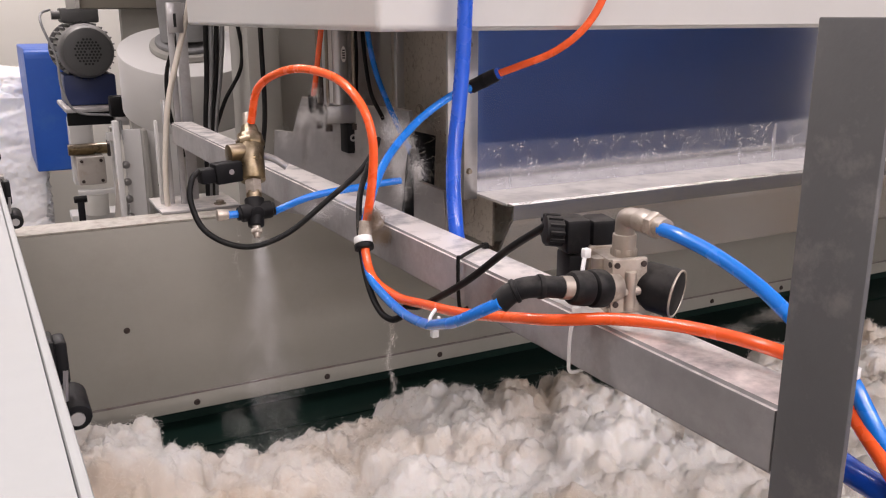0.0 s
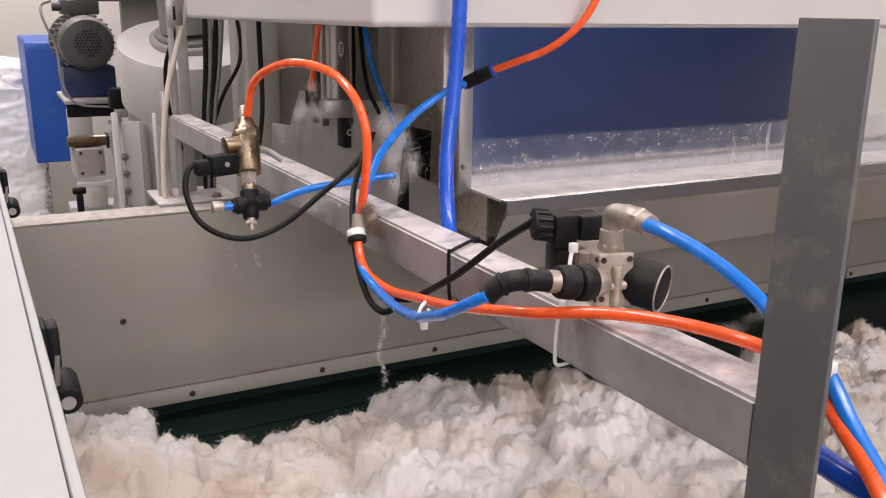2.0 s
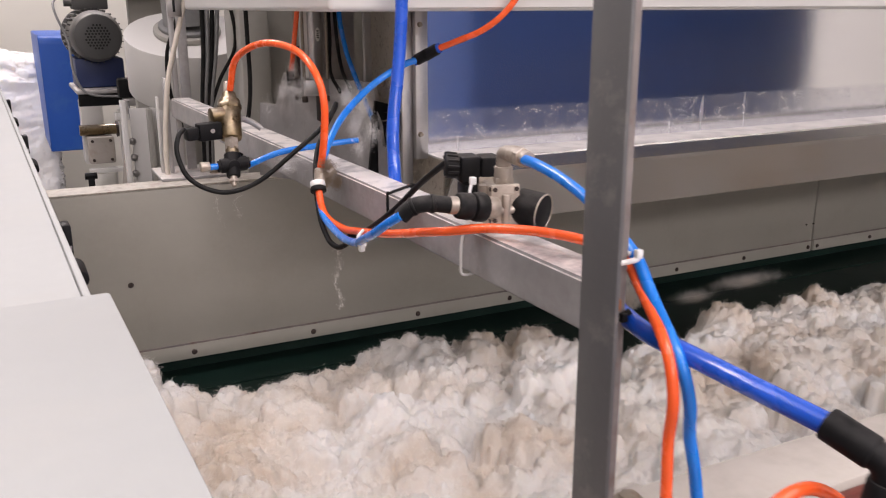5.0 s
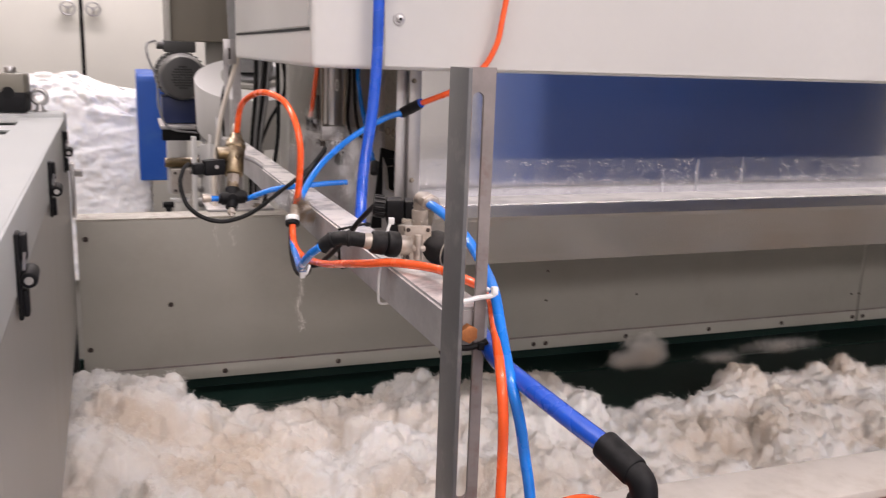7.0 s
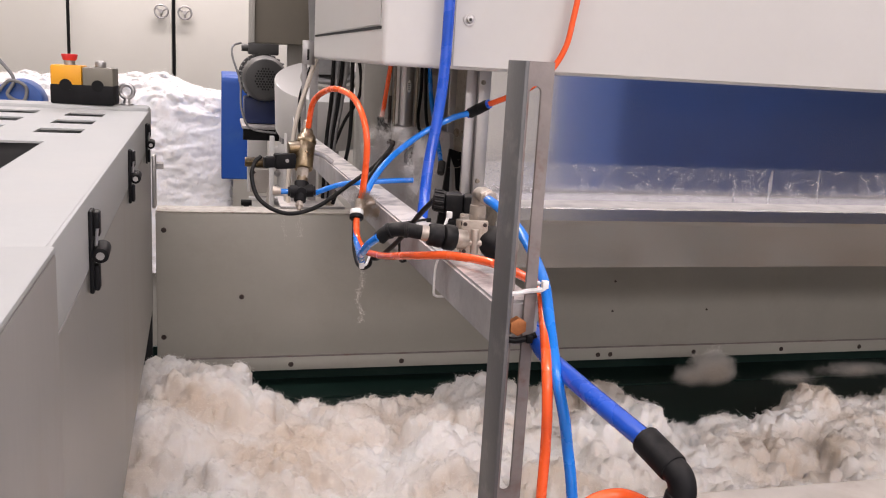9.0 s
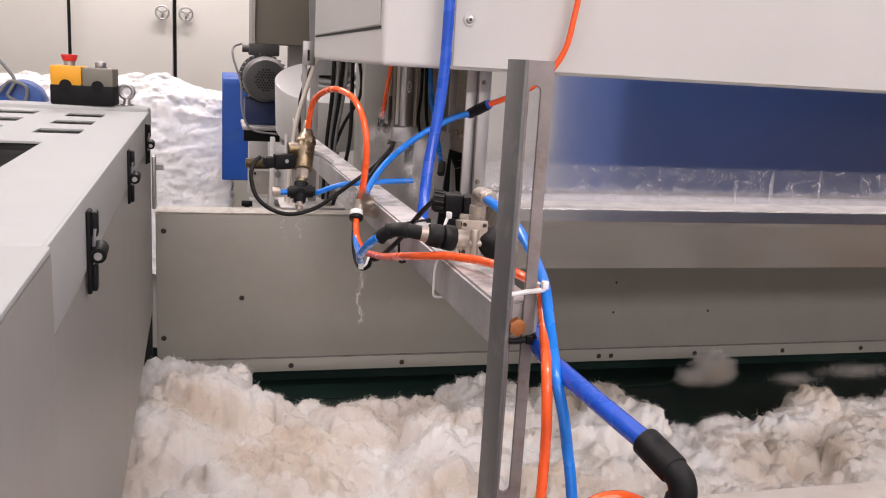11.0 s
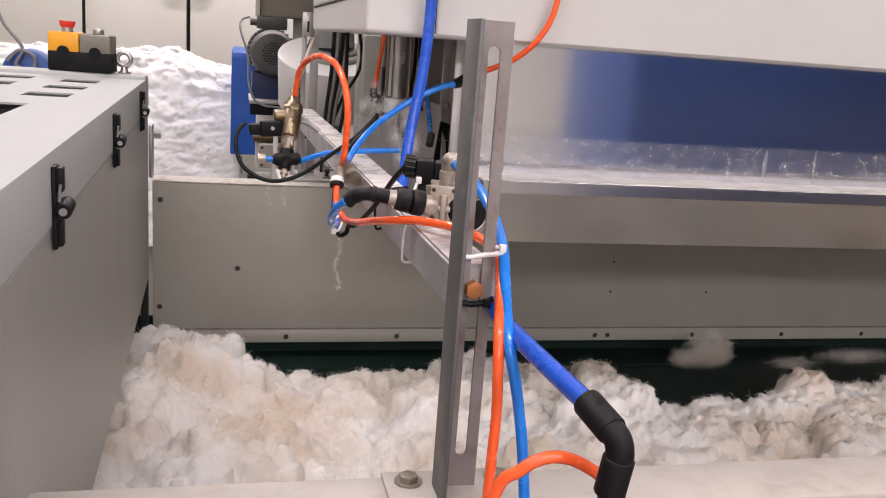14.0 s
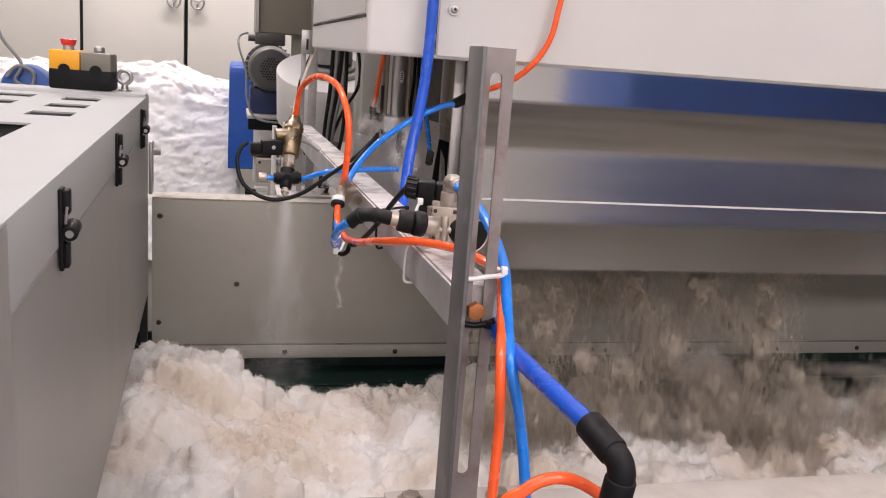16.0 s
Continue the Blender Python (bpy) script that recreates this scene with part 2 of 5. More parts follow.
def fluff_material(name, tint, warm, thin=False):
    m = bpy.data.materials.new(name)
    m.use_nodes = True
    n, l = m.node_tree.nodes, m.node_tree.links
    b = n["Principled BSDF"]
    tc = n.new("ShaderNodeTexCoord")
    no = n.new("ShaderNodeTexNoise")
    no.inputs["Scale"].default_value, no.inputs["Detail"].default_value = 4.5, 6
    l.new(tc.outputs["Object"], no.inputs["Vector"])
    r = n.new("ShaderNodeMapRange")
    r.inputs["From Min"].default_value, r.inputs["From Max"].default_value = 0.44, 0.66
    l.new(no.outputs["Fac"], r.inputs["Value"])
    mx = n.new("ShaderNodeMix")
    mx.data_type = "RGBA"
    l.new(r.outputs["Result"], mx.inputs[0])
    mx.inputs[6].default_value, mx.inputs[7].default_value = (*tint, 1), (*warm, 1)
    l.new(mx.outputs[2], b.inputs["Base Color"])
    b.inputs["Roughness"].default_value = 0.6
    b.inputs["Specular IOR Level"].default_value = 0.25
    if thin:
        tr = n.new("ShaderNodeBsdfTranslucent")
        l.new(mx.outputs[2], tr.inputs["Color"])
        ms = n.new("ShaderNodeMixShader")
        ms.inputs[0].default_value = 0.45
        l.new(b.outputs[0], ms.inputs[1])
        l.new(tr.outputs[0], ms.inputs[2])
        l.new(ms.outputs[0], n["Material Output"].inputs["Surface"])
        return m
    b.inputs["Subsurface Weight"].default_value = 0.45
    b.inputs["Subsurface Radius"].default_value = (1, 0.9, 0.8)
    b.inputs["Subsurface Scale"].default_value = 0.022
    f = n.new("ShaderNodeTexNoise")
    f.inputs["Scale"].default_value, f.inputs["Detail"].default_value, f.inputs["Roughness"].default_value = 260, 6, 0.75
    f.inputs["Distortion"].default_value = 2.5
    l.new(tc.outputs["Object"], f.inputs["Vector"])
    bp = n.new("ShaderNodeBump")
    bp.inputs["Strength"].default_value, bp.inputs["Distance"].default_value = 0.55, 0.004
    l.new(f.outputs["Fac"], bp.inputs["Height"])
    l.new(bp.outputs["Normal"], b.inputs["Normal"])
    return m


M["fluff"] = fluff_material("fluff", (0.89, 0.865, 0.83), (0.70, 0.605, 0.505))
M["strand"] = fluff_material("strand", (0.95, 0.93, 0.90), (0.87, 0.79, 0.70), True)
M["lint_white"] = fluff_material("lint_white", (0.96, 0.96, 0.96), (0.92, 0.91, 0.90), True)
# off-white fibre, its colour darkened for the shade below the flap
M["shaded_fluff"] = fluff_material("shaded_fluff", (0.41, 0.37, 0.315), (0.32, 0.275, 0.22))
M["shaded_strand"] = fluff_material("shaded_strand", (0.58, 0.53, 0.46), (0.42, 0.37, 0.30), True)
M["mat_white"] = fluff_material("mat_white", (0.86, 0.855, 0.855), (0.74, 0.73, 0.72))


# ---- building helpers ----
def part(name, bm, mat, parent=None, label="", smooth=True):
    """Links a bmesh as one mesh object, under a thing or a part."""
    bmesh.ops.recalc_face_normals(bm, faces=bm.faces)
    if smooth:
        for e in bm.edges:
            if len(e.link_faces) == 2 and e.calc_face_angle(0) > 0.65:
                e.smooth = False
        for f in bm.faces:
            f.smooth = True
    me = bpy.data.meshes.new(name)
    bm.to_mesh(me)
    bm.free()
    me.materials.append(M[mat])
    ob = new(name, me)
    if parent:
        ob.parent = parent
    if label:
        ob["label"] = label
    return ob


def thing(name, label, category, group="", kind="", at=(0, 0, 0)):
    e = new(name)
    e.location = at
    e.empty_display_size = 0.02
    return tagged(e, label, category, group, kind)


def box(x0, x1, y0, y1, z0, z1, bevel=0.0, m=None, bm=None, seg=2):
    b2 = bmesh.new()
    bmesh.ops.create_cube(b2, size=1)
    bmesh.ops.transform(b2, matrix=Matrix.Translation(((x0 + x1) / 2, (y0 + y1) / 2, (z0 + z1) / 2)) @ Matrix.Diagonal((abs(x1 - x0), abs(y1 - y0), abs(z1 - z0), 1)), verts=b2.verts)
    if bevel:
        bmesh.ops.bevel(b2, geom=list(b2.edges), offset=bevel, segments=seg, affect="EDGES", profile=0.5)
    if m is not None:
        bmesh.ops.transform(b2, matrix=m, verts=b2.verts)
    return join(bm, b2)


def join(bm, b2):
    if bm is None:
        return b2
    tmp = bpy.data.meshes.new("tmp")
    b2.to_mesh(tmp)
    b2.free()
    bm.from_mesh(tmp)
    bpy.data.meshes.remove(tmp)
    return bm


def cyl(p, q, r, r2=None, seg=20, bevel=0.0, bm=None):
    """A rod or cone from p to q."""
    p, q = Vector(p), Vector(q)
    d = q - p
    b2 = bmesh.new()
    bmesh.ops.create_cone(b2, cap_ends=True, segments=seg, radius1=r, radius2=r if r2 is None else r2, depth=d.length)
    if bevel:
        rim = [e for e in b2.edges if abs(e.verts[0].co.z - e.verts[1].co.z) < 1e-6]
        bmesh.ops.bevel(b2, geom=rim, offset=bevel, segments=2, affect="EDGES", profile=0.5)
    bmesh.ops.transform(b2, matrix=Matrix.Translation((p + q) / 2) @ d.to_track_quat("Z", "Y").to_matrix().to_4x4(), verts=b2.verts)
    return join(bm, b2)


def smooth_path(pts, n=8):
    """A Catmull-Rom line through the points."""
    P = [Vector(p) for p in pts]
    P = [P[0] * 2 - P[1]] + P + [P[-1] * 2 - P[-2]]
    out = []
    for i in range(1, len(P) - 2):
        a, b, c, d = P[i - 1:i + 3]
        for k in range(n):
            t = k / n
            out.append(0.5 * ((2 * b) + (c - a) * t + (2 * a - 5 * b + 4 * c - d) * t * t + (3 * b - a - 3 * c + d) * t ** 3))
    out.append(P[-2])
    return out


def tube(pts, r, seg=12, n=8, bm=None, straight=False):
    P = [Vector(p) for p in pts] if straight else smooth_path(pts, n)
    b2 = bmesh.new()
    up = Vector((0.3, 0.2, 1)).normalized()
    rings = []
    for i, p in enumerate(P):
        d = (P[min(i + 1, len(P) - 1)] - P[max(i - 1, 0)]).normalized()
        up = (up - d * up.dot(d)).normalized()
        side = d.cross(up)
        rings.append([b2.verts.new(p + (up * math.cos(a) + side * math.sin(a)) * r) for a in (2 * math.pi * k / seg for k in range(seg))])
    for a, b in zip(rings, rings[1:]):
        for k in range(seg):
            b2.faces.new((a[k], a[(k + 1) % seg], b[(k + 1) % seg], b[k]))
    b2.faces.new(rings[0]), b2.faces.new(rings[-1][::-1])
    return join(bm, b2)


def sheet(profile, x0, x1, thick, bm=None, axis="x"):
    """A folded sheet: the line of (y, z) points, drawn out along x, with its thickness."""
    b2 = bmesh.new()
    pts = [Vector((p[0], p[1])) for p in profile]
    off = []
    for i, p in enumerate(pts):
        d = (pts[min(i + 1, len(pts) - 1)] - pts[max(i - 1, 0)]).normalized()
        off.append(p + Vector((-d.y, d.x)) * thick)
    loop = pts + off[::-1]
    a = [b2.verts.new((x0, p.x, p.y)) for p in loop]
    b = [b2.verts.new((x1, p.x, p.y)) for p in loop]
    k = len(loop)
    for i in range(k):
        b2.faces.new((a[i], a[(i + 1) % k], b[(i + 1) % k], b[i]))
    h = len(pts)
    for i in range(h - 1):
        b2.faces.new((a[i], a[k - 1 - i], a[k - 2 - i], a[i + 1]))
        b2.faces.new((b[i], b[i + 1], b[k - 2 - i], b[k - 1 - i]))
    return join(bm, b2)


def outline(pts, a0, a1, axis="y", bm=None, bevel=0.0):
    """A flat plate: a polygon drawn out along an axis. For y the points are (x, z); for x (y, z); for z (x, y)."""
    b2 = bmesh.new()
    put = {"y": lambda p, a: (p[0], a, p[1]), "x": lambda p, a: (a, p[0], p[1]), "z": lambda p, a: (p[0], p[1], a)}[axis]
    A = [b2.verts.new(put(p, a0)) for p in pts]
    B = [b2.verts.new(put(p, a1)) for p in pts]
    b2.faces.new(A), b2.faces.new(B[::-1])
    for i in range(len(pts)):
        b2.faces.new((A[i], B[i], B[(i + 1) % len(pts)], A[(i + 1) % len(pts)]))
    if bevel:
        bmesh.ops.bevel(b2, geom=list(b2.edges), offset=bevel, segments=1, affect="EDGES")
    return join(bm, b2)


def ring(centre, normal, R, r, seg=28, bm=None):
    c, nrm = Vector(centre), Vector(normal).normalized()
    u = nrm.orthogonal().normalized()
    v = nrm.cross(u)
    b2 = bmesh.new()
    rows = []
    for i in range(seg):
        a = 2 * math.pi * i / seg
        d = u * math.cos(a) + v * math.sin(a)
        rows.append([b2.verts.new(c + d * (R + r * math.cos(k)) + nrm * r * math.sin(k)) for k in (2 * math.pi * j / 10 for j in range(10))])
    for i in range(seg):
        a, b = rows[i], rows[(i + 1) % seg]
        for k in range(10):
            b2.faces.new((a[k], a[(k + 1) % 10], b[(k + 1) % 10], b[k]))
    return join(bm, b2)


def bolt_head(centre, normal, r, h, parent, mat="old_bolt", washer=True, name="bolt"):
    """A hexagon head on its washer."""
    c, nrm = Vector(centre), Vector(normal).normalized()
    bm = cyl(c, c + nrm * h, r, seg=6, bevel=r * 0.08)
    if washer:
        cyl(c - nrm * 0.0002, c + nrm * h * 0.25, r * 1.45, seg=20, bm=bm)
    return part(name, bm, mat, parent)


def round_head(centre, normal, r, h, parent, mat="dark_bolt", name="bolt"):
    c, nrm = Vector(centre), Vector(normal).normalized()
    bm = cyl(c, c + nrm * h, r, r * 0.7, seg=14)
    return part(name, bm, mat, parent)


def hose(name, pts, r, mat, label, category="hose", n=8):
    ob = part(name, tube(pts, r, n=n), mat)
    return tagged(ob, label, category)


# ---- the hall ----
def hall():
    tagged(part("floor", box(-5, 9, -14, 8, -0.1, 0), "concrete", smooth=False), "grey concrete floor of the hall", "floor", kind="structure")
    tagged(part("ceiling", box(-5, 9, -14, 8, 4.4, 4.5), "ceiling_paint", smooth=False), "pale painted ceiling of the hall", "ceiling", kind="structure")
    for nm, b in (("wall_north", (-5, 9, 8, 8.15, 0, 4.4)), ("wall_south", (-5, 9, -14.15, -14, 0, 4.4)), ("wall_west", (-5.15, -5, -14, 8, 0, 4.4)), ("wall_east", (9, 9.15, -14, 8, 0, 4.4))):
        tagged(part(nm, box(*b), "wall_paint", smooth=False), "pale cream painted hall wall", "wall", kind="structure")


hall()


def filter_cabinet():
    """The tall pale cabinet at the back, with double doors and handwheels."""
    t = thing("filter_cabinet", "tall cream metal cabinet with double doors and handwheels", "cabinet")
    part("body", box(-4.0, 3.2, 6.06, 7.0, 0, 3.2, 0.01), "door_paint", t)
    edges = (-2.45, -1.23, 0.035, 1.30)
    for i, (a, b) in enumerate(zip(edges, edges[1:])):
        d = part("door", box(a + 0.012, b - 0.012, 6.0, 6.055, 0.15, 3.0, 0.008), "door_paint", t)
        hx = b - 0.075 if i < 2 else a + 0.075
        hw = ring((hx, 5.955, 1.93), (0, 1, 0), 0.042, 0.006)
        for k in range(3):
            an = 2 * math.pi * k / 3 + 0.5
            cyl((hx, 5.955, 1.93), (hx + 0.04 * math.cos(an), 5.955, 1.93 + 0.04 * math.sin(an)), 0.005, seg=8, bm=hw)
        cyl((hx, 5.94, 1.93), (hx, 6.0, 1.93), 0.012, seg=12, bm=hw)
        part("handwheel", hw, "steel", d, "small bright steel handwheel")
    part("seal", box(0.025, 0.045, 6.03, 6.06, 0.15, 3.0), "black_plastic", t)
    part("seal", box(-1.24, -1.22, 6.03, 6.06, 0.15, 3.0), "black_plastic", t)
    return t


filter_cabinet()


def blue_machine():
    """The machine across the aisle, seen as a reflection in the pan."""
    t = thing("aisle_machine", "dark blue machine casing on a dark base across the aisle", "machine")
    part("casing", box(2.25, 4.6, -2.5, -1.6, 0.125, 1.95, 0.02), "machine_blue", t)
    part("base", box(2.25, 4.6, -2.5, -1.58, 0, 0.12, 0.02), "motor_blue", t, "dark blue painted base")


blue_machine()


# ---- the conveyor ----
PANEL_Y = 1.749


def conveyor():
    t = thing("conveyor", "conveyor trough with beige side panels and dark green belt", "conveyor")
    part("belt", box(-1.2, 6, 0.47, 1.80, 0.905, 0.93, 0.002), "belt_green", t, "dark green rubber belt")
    part("belt_edge", box(-1.2, 6, 1.655, 1.662, 0.9305, 0.9335), "belt_green", t)
    part("skirt", box(-1.2, 6, 1.79, 1.80, 0.9, 1.02), "belt_green", t)
    # side panels, each a folded sheet with a bolted strip along its foot
    for x0, x1 in ((0.195, 2.385), (2.391, 4.6)):
        p = part("side_panel", box(x0, x1, PANEL_Y, PANEL_Y + 0.012, 0.968, 1.346, 0.002), "beige_paint", t, "beige painted steel side panel, rusty along its fold")
        part("foot_strip", box(x0 + 0.003, x1 - 0.003, PANEL_Y - 0.003, PANEL_Y - 0.0002, 0.968, 1.0, 0.001), "beige_paint", p)
        part("fold_line", box(x0 + 0.003, x1 - 0.003, PANEL_Y - 0.0035, PANEL_Y - 0.0005, 1.0003, 1.0040), "slot_rust", p, "rust-stained fold line")
        part("top_flange", box(x0, x1, PANEL_Y, PANEL_Y + 0.075, 1.3465, 1.350, 0.001), "rusty_edge", p, "worn top flange with rust and lint")
    for x in (0.499, 0.769, 1.035, 1.295, 1.33, 1.575, 1.847, 2.103, 2.37, 2.41, 2.65, 2.92, 3.2):
        round_head((x, PANEL_Y - 0.003, 0.982), (0, -1, 0), 0.0065, 0.003, t)
    for x, z in ((0.212, 1.307), (0.21, 1.056), (0.383, 1.15), (1.325, 1.10), (1.325, 1.18), (1.60, 1.10), (2.355, 1.055), (2.385, 1.055)):
        round_head((x, PANEL_Y, z), (0, -1, 0), 0.006 if x < 0.5 else 0.003, 0.003, t)
    # front rail
    r = thing("front_rail", "cream painted rail with a dark red front, dusted with lint", "rail", at=(0, -0.006, 0.0055))
    part("rail_top", box(-1.2, 6, 0.376, 0.449, 1.262, 1.31, 0.004), "rail_paint", r)
    part("rail_front", box(-1.2, 6, 0.368, 0.3755, 0.2, 1.302, 0.002), "rail_red", r, "dark red front sheet")
    part("rail_back", box(-1.2, 6, 0.450, 0.462, 0.2, 1.30, 0.002), "beige_paint", r)


conveyor()


# ---- the cabinet beside the conveyor ----
def infeed_cabinet():
    t = thing("infeed_cabinet", "off-white metal machine cabinet with slotted lid and black latches", "cabinet", at=(0.2188, 0.6, 0))
    t.rotation_euler = (0, 0, radians(1.45))
    # own space: x = 0 is the side that faces the trough, y runs along it
    L0, L1 = -0.75, 1.135
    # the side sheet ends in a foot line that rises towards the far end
    part("body", outline([(L0, 0.15), (-0.2, 0.15), (-0.2, 1.12), (0.2, 1.125), (L1, 1.13), (L1, 1.506), (L0, 1.506)], -0.035, -0.002, "x", bevel=0.002), "shaded_side_paint", t)
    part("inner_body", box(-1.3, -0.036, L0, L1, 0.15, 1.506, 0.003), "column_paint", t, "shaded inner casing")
    # the lid: a slotted sheet, made of strips between the openings
    ZT = 1.574
    cuts = [(-0.27, -0.195, 0.915, 0.99), (-0.27, -0.195, 0.745, 0.825), (-0.27, -0.195, 0.585, 0.66),
            (-0.14, -0.075, 0.885, 0.965), (-0.14, -0.075, 0.72, 0.795), (-0.14, -0.075, 0.555, 0.63),
            (-0.55, -0.105, 0.13, 0.43), (-0.40, -0.13, -0.14, 0.02)]
    gx = sorted({-1.3, -0.0045, *[c for q in cuts for c in q[:2]]})
    gy = sorted({L0, L1 - 0.0705, *[c for q in cuts for c in q[2:]]})
    top = bmesh.new()
    for i in range(len(gx) - 1):
        for j in range(len(gy) - 1):
            cx, cy = (gx[i] + gx[i + 1]) / 2, (gy[j] + gy[j + 1]) / 2
            if not any(a < cx < b and c < cy < d for a, b, c, d in cuts):
                q = [top.verts.new((x, y, z)) for z in (ZT - 0.003, ZT) for x, y in ((gx[i], gy[j]), (gx[i + 1], gy[j]), (gx[i + 1], gy[j + 1]), (gx[i], gy[j + 1]))]
                for f in ((3, 2, 1, 0), (4, 5, 6, 7), (0, 1, 5, 4), (1, 2, 6, 5), (2, 3, 7, 6), (3, 0, 4, 7)):
                    top.faces.new([q[k] for k in f])
    bmesh.ops.remove_doubles(top, verts=top.verts, dist=1e-5)
    seen = {}
    for f in list(top.faces):
        key = tuple(round(c, 4) for c in f.calc_center_median())
        seen.setdefault(key, []).append(f)
    bmesh.ops.delete(top, geom=[f for fs in seen.values() if len(fs) > 1 for f in fs], context="FACES_ONLY")
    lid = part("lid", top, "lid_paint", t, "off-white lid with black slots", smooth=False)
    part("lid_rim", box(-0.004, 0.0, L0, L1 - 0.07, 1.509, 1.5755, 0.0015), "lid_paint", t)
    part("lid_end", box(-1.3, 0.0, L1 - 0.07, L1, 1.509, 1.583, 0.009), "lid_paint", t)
    # black sheet put under the slots in place of the shade inside
    part("slot_shade_sheet", box(-1.25, -0.03, L0, L1 - 0.09, 1.5065, 1.508), "black_void", t)
    # the near cover laps over the lid and the side
    nc = bmesh.new()
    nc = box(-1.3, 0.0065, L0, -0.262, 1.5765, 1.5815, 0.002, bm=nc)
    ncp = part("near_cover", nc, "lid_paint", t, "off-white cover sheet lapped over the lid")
    # side of the same cover sheet, in the colour darkened for shade
    part("cover_side", box(0.0015, 0.0063, L0, -0.262, 1.12, 1.5765, 0.0015), "shaded_side_paint", ncp)
    # latches: plate, hook, lever and knob
    for y in (-0.026, 0.456, 0.907):
        z = 1.527
        la = part("latch", box(0.0, 0.004, y - 0.010, y + 0.010, z - 0.040, z + 0.036, 0.0015), "black_plastic", t, "black plastic toggle latch")
        part("latch_hook", box(0.0035, 0.0095, y - 0.008, y + 0.008, z + 0.012, z + 0.035, 0.002), "black_plastic", la)
        part("latch_loop", cyl((0.006, y - 0.007, z + 0.004), (0.0075, y - 0.007, z + 0.02), 0.0016, seg=8), "steel", la)
        part("latch_knob", cyl((0.0100, y - 0.013, z - 0.004), (0.0100, y + 0.013, z - 0.001), 0.0072, seg=18, bevel=0.0012), "black_plastic", la)
        part("knob_pin", cyl((0.0100, y - 0.0142, z - 0.004), (0.0100, y - 0.0125, z - 0.004), 0.0036, seg=12), "steel", la)
        part("latch_foot", box(0.0035, 0.0085, y - 0.007, y + 0.007, z - 0.038, z - 0.014, 0.002), "black_plastic", la)
    hb = part("pivot_bracket", box(0.0, 0.008, L1 - 0.012, L1 + 0.03, 1.36, 1.475, 0.002), "steel", t, "grey pivot bracket")
    part("pivot_bolt", cyl((0.006, L1 + 0.012, 1.452), (0.024, L1 + 0.012, 1.452), 0.008, seg=6), "steel", hb)
    # black bar in the open corner, standing in for the gap's shade
    part("corner_gap_shade", box(-0.02, -0.004, L1, L1 + 0.02, 0.9, 1.36), "black_void", t)
    return t


infeed_cabinet()


def control_box():
    t = thing("control_box", "yellow and taupe control box with red emergency stop button", "control box", at=(0.002, 1.668, 1.583))
    t.rotation_euler = (0, 0, radians(-3))
    part("base", box(0, 0.122, 0, 0.07, 0, 0.040, 0.004), "black_plastic", t, "black box base")
    part("cover", box(0.001, 0.0605, 0.001, 0.069, 0.0365, 0.077, 0.004), "yellow", t, "yellow cover")
    part("cover", box(0.0615, 0.121, 0.001, 0.069, 0.0365, 0.075, 0.004), "taupe", t, "taupe cover")
    for x in (0.03, 0.091):
        part("screw_boss", cyl((x, -0.0006, 0.038), (x, 0.01, 0.038), 0.012, seg=20), "black_plastic", t)
    b = part("emergency_button", cyl((0.032, 0.035, 0.086), (0.032, 0.035, 0.099), 0.013, 0.0165, seg=24, bevel=0.002), "red_button", t, "red mushroom stop button")
    part("button_collar", cyl((0.032, 0.035, 0.077), (0.032, 0.035, 0.086), 0.011, seg=20), "steel", b)
    b = part("push_button", cyl((0.092, 0.035, 0.075), (0.092, 0.035, 0.086), 0.011, seg=20, bevel=0.001), "steel", t, "steel push button")
    part("button_cap", cyl((0.092, 0.035, 0.086), (0.092, 0.035, 0.0885), 0.009, seg=20), "white_nylon", b)
    return t


control_box()


def eye_bolt():
    bm = ring((0.145, 1.70, 1.612), (0.15, 1, 0), 0.0135, 0.0045)
    cyl((0.145, 1.70, 1.583), (0.145, 1.70, 1.597), 0.009, 0.006, seg=16, bm=bm)
    cyl((0.145, 1.70, 1.5825), (0.145, 1.70, 1.587), 0.013, seg=18, bevel=0.001, bm=bm)
    tagged(part("eye_bolt", bm, "steel"), "pale grey lifting eye bolt on the cabinet lid", "eye bolt")


eye_bolt()


# ---- the machine housing over the pan ----
HOOD_Y = 0.895


